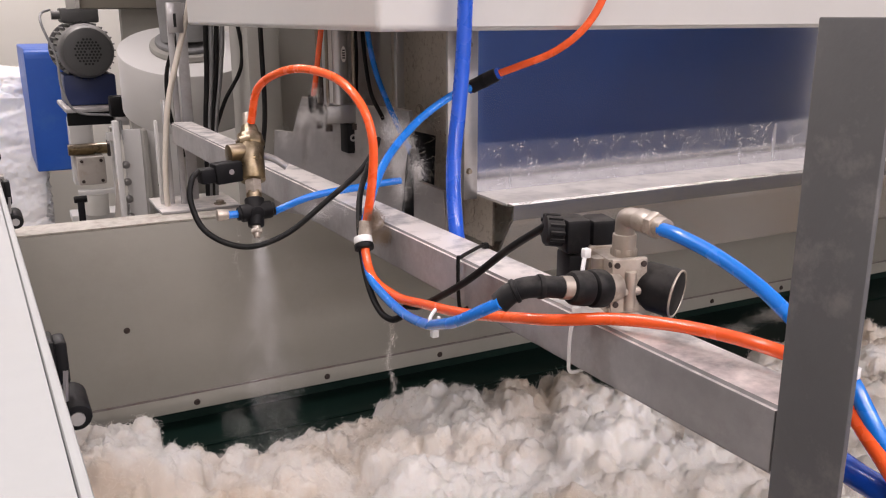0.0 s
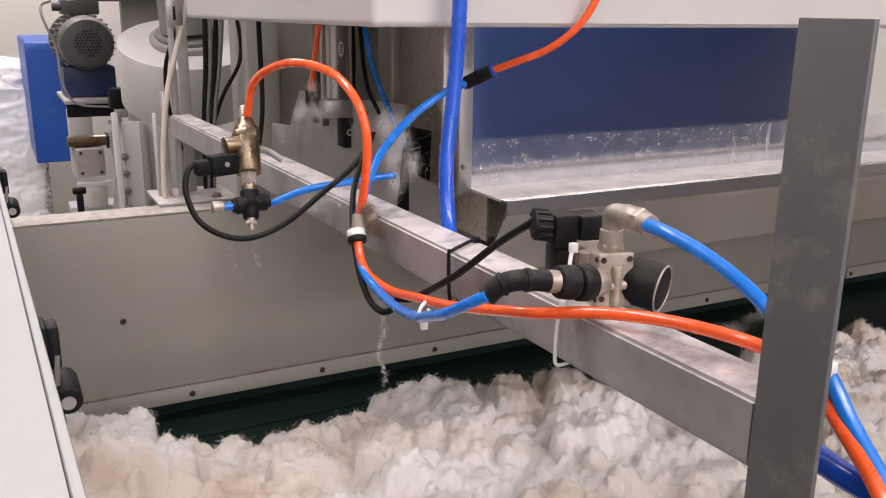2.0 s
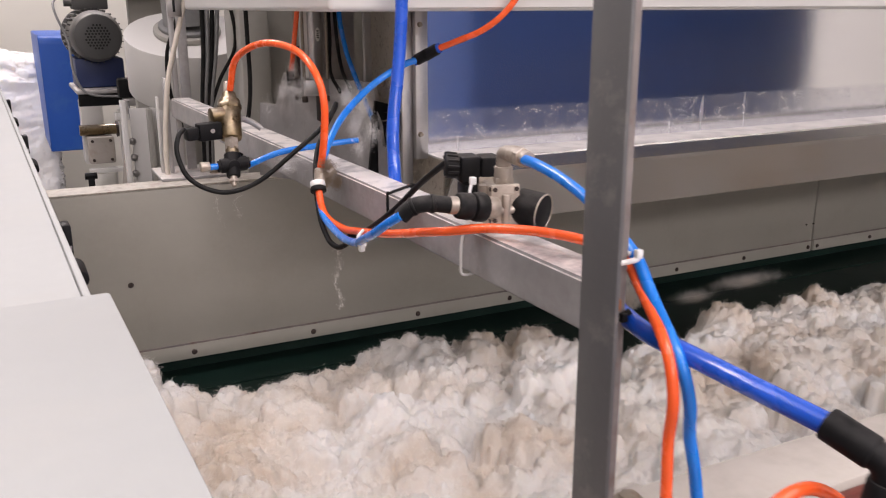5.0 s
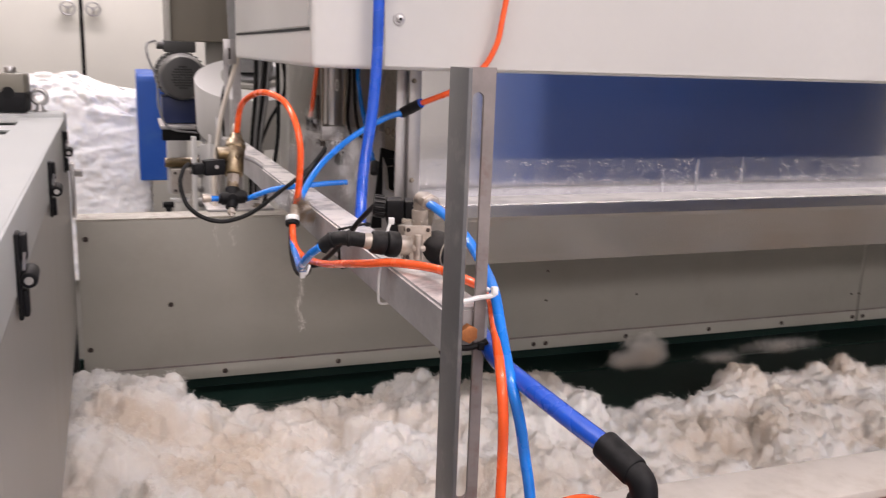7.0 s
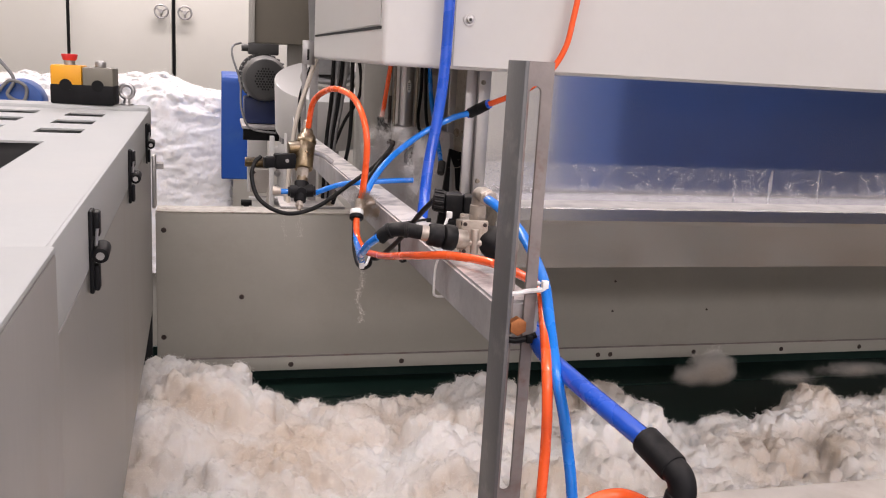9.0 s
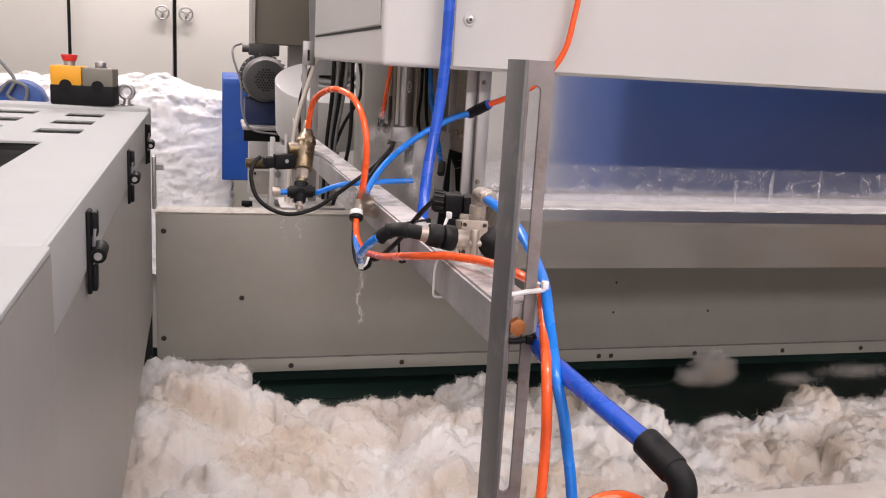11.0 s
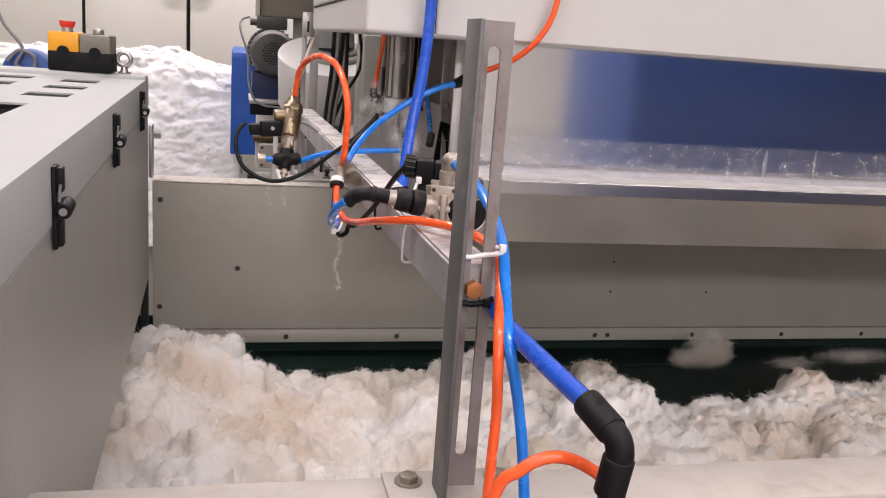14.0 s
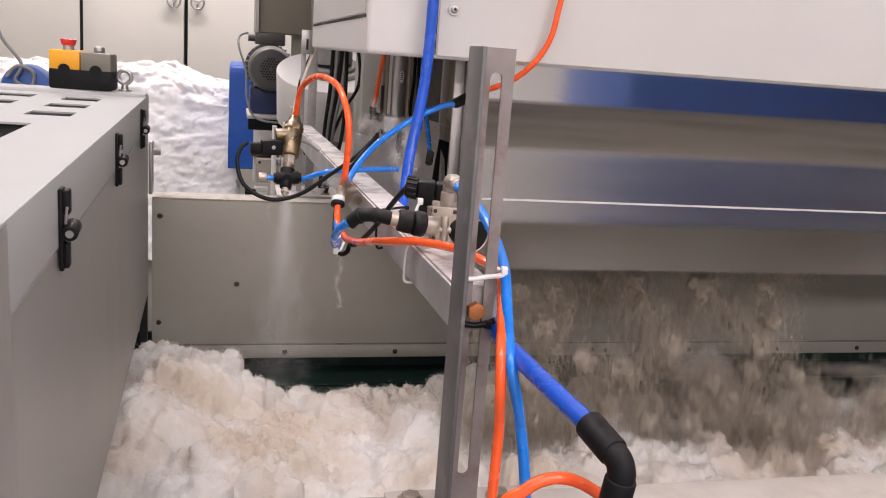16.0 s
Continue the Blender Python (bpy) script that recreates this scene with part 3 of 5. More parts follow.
def housing():
    t = thing("machine_housing", "large off-white sheet metal machine housing over the pan", "machine housing")
    b2 = bmesh.new()
    bmesh.ops.create_cube(b2, size=1)
    x0, x1, y0, y1, z0, z1 = 0.536, 5.5, HOOD_Y, 1.75, 1.70, 3.2
    bmesh.ops.transform(b2, matrix=Matrix.Translation(((x0 + x1) / 2, (y0 + y1) / 2, (z0 + z1) / 2)) @ Matrix.Diagonal((x1 - x0, y1 - y0, z1 - z0, 1)), verts=b2.verts)
    front = [e for e in b2.edges if all(abs(v.co.x - x0) < 1e-4 for v in e.verts) or all(abs(v.co.y - y0) < 1e-4 and abs(v.co.z - z0) < 1e-4 for v in e.verts)]
    bmesh.ops.bevel(b2, geom=front, offset=0.007, segments=4, affect="EDGES", profile=0.5)
    part("shell", b2, "white_paint", t)
    part("front_seam", box(0.628, 0.6295, HOOD_Y - 0.0004, HOOD_Y + 0.002, 1.705, 3.19), "black_plastic", t)
    part("front_cover", box(0.631, 5.4, HOOD_Y - 0.0025, HOOD_Y - 0.0002, 1.704, 3.18, 0.001), "white_paint", t)
    sc = part("cover_screw", cyl((0.650, HOOD_Y - 0.009, 1.765), (0.650, HOOD_Y - 0.0025, 1.765), 0.0046, seg=16, bevel=0.001), "steel", t, "hex socket screw")
    part("screw_washer", cyl((0.650, HOOD_Y - 0.0045, 1.765), (0.650, HOOD_Y - 0.0025, 1.765), 0.008, seg=20), "steel", sc)
    part("screw_socket", cyl((0.650, HOOD_Y - 0.0094, 1.765), (0.650, HOOD_Y - 0.0088, 1.765), 0.0022, seg=6), "black_void", sc)
    d = part("service_door", box(0.5335, 0.5357, 0.91, 1.715, 1.752, 2.6, 0.001), "white_paint", t, "off-white service door")
    part("door_gap", box(0.5348, 0.5359, 0.905, 1.72, 1.7465, 1.7505), "black_void", d)
    return t


housing()

# ---- the weigh pan ----
HINGE = (1.12, 1.499)
pan = thing("weigh_pan", "stainless steel weigh pan with a dusty front and hinged flap", "weigh pan", at=(-0.003, -0.006, 0.0025))
part("front_plate", box(0.742, 4.6, 1.075, 1.078, 1.4935, 1.76), "plate", pan, "brushed stainless front sheet, specked with pale dust", smooth=False)
part("ledge", box(0.742, 4.6, 0.998, 1.0745, 1.4935, 1.4965), "dusty_ledge", pan, "dusty ledge")
part("end_post", box(0.722, 0.7415, 1.066, 1.082, 1.49, 1.74, 0.0015), "steel", pan)
part("end_flange", box(0.705, 0.7215, 1.076, 1.082, 1.40, 1.74, 0.001), "steel", pan)
for z in (1.679, 1.526):
    round_head((0.729, 1.066, z), (0, -1, 0), 0.004, 0.004, pan, "old_bolt", "screw")
part("end_wall", outline([(1.085, 1.42), (1.40, 1.42), (1.40, 1.74), (1.085, 1.74)], 0.775, 0.778, "x"), "specked", pan, "lint-specked end wall")
part("back_plate", box(0.78, 4.6, 1.40, 1.403, 1.42, 1.76), "steel", pan)
flap = part("flap", sheet([(0.985 - 1.12, 0.020), (0.971 - 1.12, 0.022), (0.969 - 1.12, 0.004), (0.974 - 1.12, -0.004), (1.013 - 1.12, -0.090), (1.118 - 1.12, -0.128), (1.203 - 1.12, -0.1295)], 0.735, 4.6, 0.003), "flap_steel", pan, "folded stainless steel discharge flap", smooth=False)
flap.location = (0, *HINGE)


# ---- steelwork under the housing ----
def under_housing():
    t = thing("bearing_plate", "grey steel bearing plate furred with lint", "plate")
    t.location = (0.604, 1.51, 0.004)
    t.rotation_euler = (0, 0, radians(-68.7))
    part("plate", outline([(0.015, 1.534), (0.062, 1.533), (0.087, 1.591), (0.207, 1.586), (0.277, 1.587), (0.315, 1.585), (0.331, 1.488), (0.378, 1.481), (0.383, 1.413), (0.001, 1.4)], 0, 0.007, "y", bevel=0.0008), "dull_steel", t)
    for x, z in ((0.335, 1.588), (0.352, 1.586)):
        bolt_head((x, 0, z), (0, -1, 0), 0.005, 0.004, t)
    t2 = thing("support_column", "beige painted support column under the housing", "column")
    part("column", box(0.667, 0.733, 1.85, 1.99, 1.0, 1.70, 0.006), "column_paint", t2)
    part("web", box(0.734, 0.90, 1.90, 1.908, 1.0, 1.70), "column_paint", t2)
    t3 = thing("inner_frame", "grey steel frame plates behind the cylinder", "frame", at=(-0.006, -0.01, 0.003))
    part("plate", box(0.69, 0.775, 1.44, 1.446, 1.45, 1.70), "dull_steel", t3)
    part("plate", box(0.84, 2.6, 1.80, 1.81, 1.36, 1.70), "column_paint", t3)
    # no real bracket: a black sheet put in for the shaded opening
    part("bracket", outline([(0.708, 1.42), (0.757, 1.42), (0.762, 1.55), (0.724, 1.56)], 1.22, 1.226, "y"), "black_plastic", t3, "black sheet standing in for the shaded opening behind the plate")
    part("strip", box(0.74, 0.752, 1.30, 1.31, 1.45, 1.70, 0.001), "steel", t3)
    # pneumatic cylinder
    c = thing("pneumatic_cylinder", "aluminium pneumatic cylinder with tie rods and a sticker", "cylinder", at=(-0.009, -0.01, 0.004))
    part("barrel", cyl((0.668, 1.35, 1.585), (0.668, 1.35, 1.705), 0.0185, seg=32), "steel", c)
    part("end_cap", box(0.644, 0.692, 1.326, 1.374, 1.560, 1.587, 0.003), "steel", c)
    for dx, dy in ((-0.02, -0.02), (0.02, -0.02), (-0.02, 0.02), (0.02, 0.02)):
        part("tie_rod", cyl((0.668 + dx, 1.35 + dy, 1.55), (0.668 + dx, 1.35 + dy, 1.705), 0.0026, seg=8), "old_bolt", c)
        part("nut", cyl((0.668 + dx, 1.35 + dy, 1.550), (0.668 + dx, 1.35 + dy, 1.559), 0.0052, seg=6), "dark_bolt", c)
    st = part("sticker", outline([(0.674 + 0.004 * math.cos(a), 1.658 + 0.011 * math.sin(a)) for a in (2 * math.pi * k / 20 for k in range(20))], 1.3308, 1.3316, "y"), "sticker", c, "oval pale sticker")
    for k in range(4):
        part("print", box(0.672, 0.676, 1.3303, 1.3307, 1.652 + 0.0035 * k, 1.6538 + 0.0035 * k), "black_plastic", st)
    part("side_strip", box(0.6495, 0.6555, 1.329, 1.332, 1.59, 1.70), "sticker", c, "pale label strip")
    part("clevis", box(0.676, 0.694, 1.33, 1.36, 1.515, 1.558, 0.002), "black_plastic", c)
    part("clevis_pin", ring((0.685, 1.3295, 1.538), (0, 1, 0), 0.004, 0.0014, 14), "steel", c)
    f = part("air_fitting", cyl((0.641, 1.336, 1.580), (0.622, 1.326, 1.586), 0.008, seg=14, bevel=0.001), "dark_bolt", c, "air fitting furred with lint")
    part("fitting_collar", cyl((0.625, 1.328, 1.585), (0.623, 1.326, 1.602), 0.0062, seg=14), "black_dusty", f)
    part("switch_rod", cyl((0.641, 1.336, 1.588), (0.641, 1.336, 1.64), 0.003, seg=8), "dark_bolt", c)


under_housing()
hose("air_tube", [(0.6300, 1.2900, 1.7630), (0.6260, 1.3000, 1.7030), (0.6210, 1.3080, 1.6530), (0.6180, 1.3150, 1.6180), (0.6150, 1.3160, 1.6000)], 0.004, "orange_tube", "orange air tube down to the cylinder fitting")
hose("air_tube", [(0.7070, 1.3200, 1.7830), (0.7020, 1.3200, 1.7030), (0.7000, 1.2900, 1.6430), (0.6990, 1.2500, 1.6030), (0.6940, 1.1900, 1.5630), (0.6860, 1.1350, 1.5380)], 0.004, "blue_tube", "blue air tube hanging behind the plate")
part_f = part("tube_fitting", cyl((0.6810, 1.1200, 1.5310), (0.6865, 1.1350, 1.5480), 0.0062, seg=14, bevel=0.001), "black_dusty")
tagged(part_f, "black push-in fitting furred with lint", "fitting")
hose("signal_cable", [(0.6920, 1.3500, 1.7830), (0.6920, 1.3400, 1.6630), (0.6840, 1.3200, 1.6030), (0.6820, 1.2700, 1.5730)], 0.003, "cable_black", "thin black signal cable", "cable")
hose("signal_cable", [(0.6960, 1.3300, 1.7830), (0.6950, 1.3200, 1.6830), (0.6920, 1.2900, 1.6130), (0.6890, 1.2400, 1.5780)], 0.003, "cable_black", "thin black signal cable", "cable")


# ---- beam and slotted post ----
def beam_and_post():
    y0, y1 = 0.4165, 1.85
    xa, xb = 0.5525, 0.511
    b = bmesh.new()
    w, z0, z1 = 0.04, 1.4785, 1.5185
    lo = [(xa, y0), (xa + w, y0), (xb + w, y1), (xb, y1)]
    vs = [b.verts.new((x, y, z)) for z in (z0, z1) for x, y in lo]
    for f in ((3, 2, 1, 0), (4, 5, 6, 7), (0, 1, 5, 4), (1, 2, 6, 5), (2, 3, 7, 6), (3, 0, 4, 7)):
        b.faces.new([vs[i] for i in f])
    bmesh.ops.bevel(b, geom=list(b.edges), offset=0.0025, segments=2, affect="EDGES")
    tagged(part("steel_beam", b, "beam_steel"), "dusty grey square steel tube across the trough", "beam")
    t = thing("slotted_post", "grey painted slotted angle iron post bolted to the rail", "post", at=(0.003, -0.006, 0.0055))
    part("flange", box(0.5465, 0.550, 0.381, 0.4215, 1.3145, 1.708, 0.0008), "grey_paint", t)
    # slotted flange: bars round a long slot with round ends
    X0, X1, Y0, Y1 = 0.5503, 0.5840, 0.4175, 0.421
    sx0, sx1, sz0, sz1 = 0.5645, 0.5745, 1.343, 1.689
    bm = bmesh.new()
    r = (sx1 - sx0) / 2
    inner = [(sx0 + r - r * math.cos(a), sz0 + r - r * math.sin(a)) for a in (math.pi * k / 8 for k in range(9))]
    inner += [(sx0 + r + r * math.cos(a), sz1 - r + r * math.sin(a)) for a in (math.pi * k / 8 for k in range(9))]
    k = len(inner)
    outer = [(X0 + (X1 - X0) * i / 8, 1.3145) for i in range(9)] + [(X1 + (X0 - X1) * i / 8, 1.708) for i in range(9)]
    fr = [[bm.verts.new((x, y, z)) for x, z in loop] for y in (Y0, Y1) for loop in (inner, outer)]
    for i in range(k):
        j = (i + 1) % k
        bm.faces.new((fr[0][i], fr[0][j], fr[1][j], fr[1][i]))
        bm.faces.new((fr[2][i], fr[3][i], fr[3][j], fr[2][j]))
        bm.faces.new((fr[0][i], fr[2][i], fr[2][j], fr[0][j]))
        bm.faces.new((fr[1][i], fr[1][j], fr[3][j], fr[3][i]))
    part("slotted_flange", bm, "slot_rust", t, "slotted flange, rusty inside the slot")
    part("base_plate", box(0.506, 0.632, 0.378, 0.4475, 1.3105, 1.3145, 0.001), "rail_paint", t)
    for x in (0.527, 0.608):
        bolt_head((x, 0.428, 1.3145), (0, 0, 1), 0.0085, 0.007, t)
    bb = bolt_head((0.5675, 0.4172, 1.494), (0, -1, 0), 0.0078, 0.008, t, "rust_bolt", False)
    bb["label"] = "rusty orange bolt head"


beam_and_post()


# ---- spray valve ----
def spray_valve():
    t = thing("spray_valve", "brass solenoid spray valve with black plug and nozzle", "solenoid valve")
    A, Z = Vector((0.4620, 1.090, 1.607)), Vector((0.4450, 1.018, 1.488))
    at = lambda k: A.lerp(Z, k)
    ax = (Z - A).normalized()
    part("tube_fitting", cyl(at(-0.02), at(0.10), 0.0068, seg=18, bevel=0.0008), "nickel", t)
    part("neck", cyl(at(0.09), at(0.17), 0.0088, 0.0115, seg=18), "brass", t)
    part("body", cyl(at(0.16), at(0.55), 0.0142, 0.0138, seg=28, bevel=0.002), "brass", t)
    part("collar", cyl(at(0.20), at(0.26), 0.0155, seg=8, bevel=0.0015), "brass", t)
    side = Vector((-1, -0.15, -0.05)).normalized()
    part("coil_boss", cyl(at(0.30), at(0.30) + side * 0.026, 0.011, seg=20, bevel=0.001), "brass", t)
    part("lower_nut", cyl(at(0.53), at(0.66), 0.0095, seg=6, bevel=0.0008), "nickel", t)
    part("neck_nut", cyl(at(0.64), at(0.72), 0.0085, seg=16), "brass", t)
    q = at(0.44) + side * 0.014
    rot = Matrix.Translation(q) @ side.to_track_quat("X", "Z").to_matrix().to_4x4()
    p = part("plug", box(0, 0.030, -0.0095, 0.0095, -0.011, 0.011, 0.002, m=rot), "black_plastic", t, "black valve plug")
    part("gland", box(0.030, 0.046, -0.008, 0.008, -0.0085, 0.0075, 0.0025, m=rot), "black_plastic", p)
    part("screw", cyl(q + side * 0.012 + Vector((0, -0.0105, 0.001)), q + side * 0.012 + Vector((0, -0.0085, 0.001)), 0.0028, seg=12), "steel", p)
    c = at(0.80)
    tee = part("tee", cyl(c + Vector((-0.016, 0.0, -0.001)), c + Vector((0.018, 0.0, 0.001)), 0.0095, seg=20, bevel=0.0015), "black_plastic", t, "black plastic tee")
    part("tee_hub", cyl(at(0.70), at(0.92), 0.0108, 0.0085, seg=18, bevel=0.001), "black_plastic", tee)
    part("tee_hub", cyl(c + Vector((0, 0.01, 0)), c + Vector((0, -0.011, 0)), 0.0075, seg=18, bevel=0.001), "black_plastic", tee)
    part("collar", cyl(c + Vector((0.017, 0, 0.001)), c + Vector((0.021, 0, 0.0012)), 0.0072, seg=18), "black_plastic", tee)
    part("collar", cyl(c + Vector((-0.019, 0, -0.001)), c + Vector((-0.015, 0, -0.001)), 0.0072, seg=18), "black_plastic", tee)
    part("stub_tube", cyl(c + Vector((-0.030, 0, -0.001)), c + Vector((-0.017, 0, -0.001)), 0.0042, seg=14), "blue_tube", tee, "blue tube stub")
    part("stub_plug", cyl(c + Vector((-0.041, 0, 0.0)), c + Vector((-0.029, 0, 0.0)), 0.0068, 0.0055, seg=14, bevel=0.001), "nickel", tee)
    nz = part("nozzle", cyl(at(0.92), at(0.955), 0.0048, seg=14), "nickel", t, "small bright nozzle")
    part("nozzle_nut", cyl(at(0.945), at(0.975), 0.0065, seg=6, bevel=0.0005), "nickel", nz)
    part("nozzle_tip", cyl(at(0.975), at(1.01), 0.0042, 0.003, seg=14), "nickel", nz)
    part("bracket", tube([at(0.35) + Vector((0.012, 0.012, 0)), at(0.4) + Vector((0.03, 0.02, 0)), at(0.45) + Vector((0.045, 0.02, -0.004))], 0.004, n=3), "dull_steel", t)
    return c


tee_at = spray_valve()


# ---- process valve on the beam ----
def process_valve():
    t = thing("process_valve", "dusty nickel solenoid valve with black coil and silencer", "solenoid valve", at=(0.583, 0.592, 1.5405))
    t.rotation_euler = (0, 0, radians(-12))
    # own space: the axis runs along y, from the coil (far) to the silencer (near)
    part("body", box(-0.0115, 0.0115, -0.019, 0.019, -0.0215, 0.0145, 0.003), "nickel", t)
    part("rib", box(-0.0130, 0.0130, -0.0225, -0.0175, -0.0215, 0.0165, 0.0012), "nickel", t)
    part("rib", box(-0.0130, 0.0130, 0.015, 0.021, -0.0215, 0.0165, 0.0012), "nickel", t)
    part("port", cyl((0.003, -0.006, 0.012), (0.003, -0.006, 0.030), 0.0082, seg=20, bevel=0.001), "nickel", t)
    part("port_nut", cyl((0.003, -0.006, 0.0145), (0.003, -0.006, 0.020), 0.0092, seg=6, bevel=0.0006), "nickel", t)
    part("web", cyl((-0.010, 0, -0.018), (-0.0125, 0, 0.013), 0.0055, seg=12), "nickel", t)
    part("boss", cyl((0.0005, -0.0225, -0.020), (0.0005, -0.0225, 0.008), 0.0042, seg=14, bevel=0.001), "nickel", t)
    part("boss", cyl((-0.009, -0.0222, -0.006), (0.009, -0.0222, -0.006), 0.0036, seg=14, bevel=0.001), "nickel", t)
    part("foot", box(-0.014, 0.014, -0.0215, 0.021, -0.0225, -0.0175, 0.001), "nickel", t)
    for y in (-0.0195, 0.018):
        for z in (-0.016, 0.0125):
            part("screw", cyl((-0.0138, y, z), (-0.0125, y, z), 0.0020, seg=10), "dark_bolt", t)
    for x in (-0.0098, 0.0098):
        for z in (-0.0150, 0.0125):
            part("screw", cyl((x, -0.0234, z), (x, -0.0222, z), 0.0021, seg=10), "dark_bolt", t)
    e = part("elbow", tube([(0.003, -0.006, 0.027), (0.003, -0.0062, 0.0375), (0.0034, -0.0085, 0.0415), (0.005, -0.015, 0.0425), (0.007, -0.022, 0.0425)], 0.0068, seg=18, n=4), "nickel", t, "nickel push-in elbow")
    part("elbow_collar", cyl((0.006, -0.019, 0.0425), (0.0092, -0.032, 0.042), 0.0080, seg=20, bevel=0.001), "nickel", e)
    part("elbow_nut", cyl((0.0088, -0.031, 0.042), (0.0103, -0.037, 0.0418), 0.0090, seg=6, bevel=0.0006), "nickel", e)
    part("elbow_tip", cyl((0.0103, -0.037, 0.0418), (0.0115, -0.045, 0.0415), 0.0066, seg=20), "nickel", e)
    s = part("silencer", cyl((0.016, -0.010, -0.006), (0.033, -0.029, -0.009), 0.0168, 0.0172, seg=32, bevel=0.0025), "black_dusty", t, "dusty black round silencer")
    part("silencer_neck", cyl((0.008, -0.006, -0.004), (0.018, -0.012, -0.007), 0.0145, seg=24), "black_dusty", s)
    part("silencer_rim", ring((0.0328, -0.0288, -0.009), (0.66, -0.74, -0.12), 0.0163, 0.0008, 32), "nickel", s)
    part("coil", box(-0.026, 0.004, 0.0195, 0.044, -0.0195, 0.0095, 0.0025), "black_dusty", t, "black coil block")
    pl = part("plug", box(-0.010, 0.009, 0.016, 0.040, 0.0100, 0.0345, 0.003), "black_dusty", t, "black plug with a ribbed gland")
    part("plug_cap", box(-0.029, -0.0105, 0.017, 0.040, 0.0105, 0.0355, 0.003), "black_dusty", pl)
    gl = part("gland", cyl((-0.0285, 0.029, 0.026), (-0.041, 0.031, 0.027), 0.0108, seg=20, bevel=0.001), "black_dusty", pl)
    for k in range(12):
        a = 2 * math.pi * k / 12
        c, s_ = 0.0106 * math.cos(a), 0.0106 * math.sin(a)
        part("gland_rib", cyl((-0.030, 0.029 + c, 0.026 + s_), (-0.040, 0.031 + c, 0.027 + s_), 0.0016, seg=6), "black_dusty", gl)
    # inlet: hub, ring and black elbow towards the trough's near side
    h = part("inlet_hub", cyl((-0.008, -0.020, -0.003), (-0.021, -0.0245, -0.002), 0.0095, seg=22, bevel=0.0015), "nickel", t)
    part("inlet_collar", cyl((-0.019, -0.024, -0.002), (-0.032, -0.0275, 0.0), 0.0128, seg=24, bevel=0.003), "black_dusty", h)
    part("inlet_collar", cyl((-0.032, -0.0275, 0.0), (-0.047, -0.030, 0.0025), 0.0120, 0.0112, seg=24, bevel=0.003), "black_dusty", h)
    part("inlet_ring", cyl((-0.046, -0.030, 0.0025), (-0.0535, -0.031, 0.0035), 0.0078, seg=22), "nickel", h)
    part("inlet_elbow", tube([(-0.053, -0.031, 0.0035), (-0.066, -0.0315, 0.0055), (-0.078, -0.031, 0.0055), (-0.087, -0.029, 0.002), (-0.094, -0.0265, -0.005)], 0.0072, seg=16, n=5), "black_dusty", h, "black plastic elbow")
    part("elbow_bead", cyl((-0.066, -0.0315, 0.0055), (-0.070, -0.0315, 0.0057), 0.0082, seg=18, bevel=0.001), "black_dusty", h)
    part("elbow_bead", cyl((-0.083, -0.0300, 0.0042), (-0.086, -0.0293, 0.0028), 0.0082, seg=18, bevel=0.001), "black_dusty", h)
    return t


process_valve()


def tie(name, pts, r, head, mat="white_nylon", label="white nylon cable tie, its end trimmed"):
    t = thing(name, label, "cable tie")
    part("strap", tube(pts, r, seg=8, n=5), mat, t)
    part("head", box(-0.0027, 0.0027, -0.0024, 0.0024, -0.0034, 0.0034, 0.0008, m=Matrix.Translation(head)), mat, t)


# ---- hoses, tubes and cables ----
hose("air_tube", [(0.4611, 1.0757, 1.6020), (0.4655, 1.0588, 1.6387), (0.4757, 1.0174, 1.6573), (0.4880, 0.9666, 1.6643), (0.5024, 0.9109, 1.6568), (0.5107, 0.8736, 1.6346), (0.5150, 0.8607, 1.6044), (0.5151, 0.8649, 1.5653), (0.5128, 0.8748, 1.5262)], 0.0043, "orange_tube", "orange air tube arching from the brass valve")
hose("air_tube", [(0.5118, 0.8767, 1.5213), (0.5057, 0.8634, 1.5037), (0.5051, 0.8429, 1.4801), (0.5106, 0.8013, 1.4732), (0.5125, 0.7564, 1.4800), (0.5118, 0.6814, 1.4949), (0.5185, 0.6121, 1.5117), (0.5268, 0.5785, 1.5195), (0.5456, 0.5499, 1.5263), (0.5630, 0.5212, 1.5297), (0.5744, 0.4913, 1.5322), (0.5814, 0.4525, 1.5342), (0.5934, 0.4243, 1.5281), (0.5899, 0.3998, 1.5123), (0.5782, 0.3554, 1.4844), (0.5766, 0.3426, 1.4514), (0.5803, 0.3484, 1.4163), (0.5790, 0.3454, 1.3862), (0.5772, 0.3423, 1.3361), (0.5753, 0.3403, 1.2561), (0.5753, 0.3403, 1.0061)], 0.0042, "orange_tube", "long orange air tube tied along the beam and post")
hose("air_tube", [(0.5826, 0.5478, 1.5820), (0.5840, 0.5314, 1.5806), (0.5895, 0.5043, 1.5737), (0.5940, 0.4732, 1.5618), (0.5976, 0.4420, 1.5440), (0.5941, 0.4106, 1.5311), (0.5906, 0.3870, 1.5093), (0.5844, 0.3476, 1.4764), (0.5907, 0.3417, 1.4463), (0.5988, 0.3475, 1.4162), (0.6031, 0.3435, 1.3861), (0.6083, 0.3405, 1.3360), (0.6123, 0.3405, 1.2560), (0.6153, 0.3405, 1.0060)], 0.0046, "blue_tube", "blue air tube from the nickel elbow down the post")
hose("air_tube", [tuple(tee_at + Vector((0.0193, 0.0002, -0.0030))), (0.5058, 1.0183, 1.5250), (0.5552, 1.0155, 1.5304), (0.5909, 1.0155, 1.5330), (0.6127, 1.0157, 1.5339)], 0.0040, "blue_tube", "blue air tube from the tee to the plate")
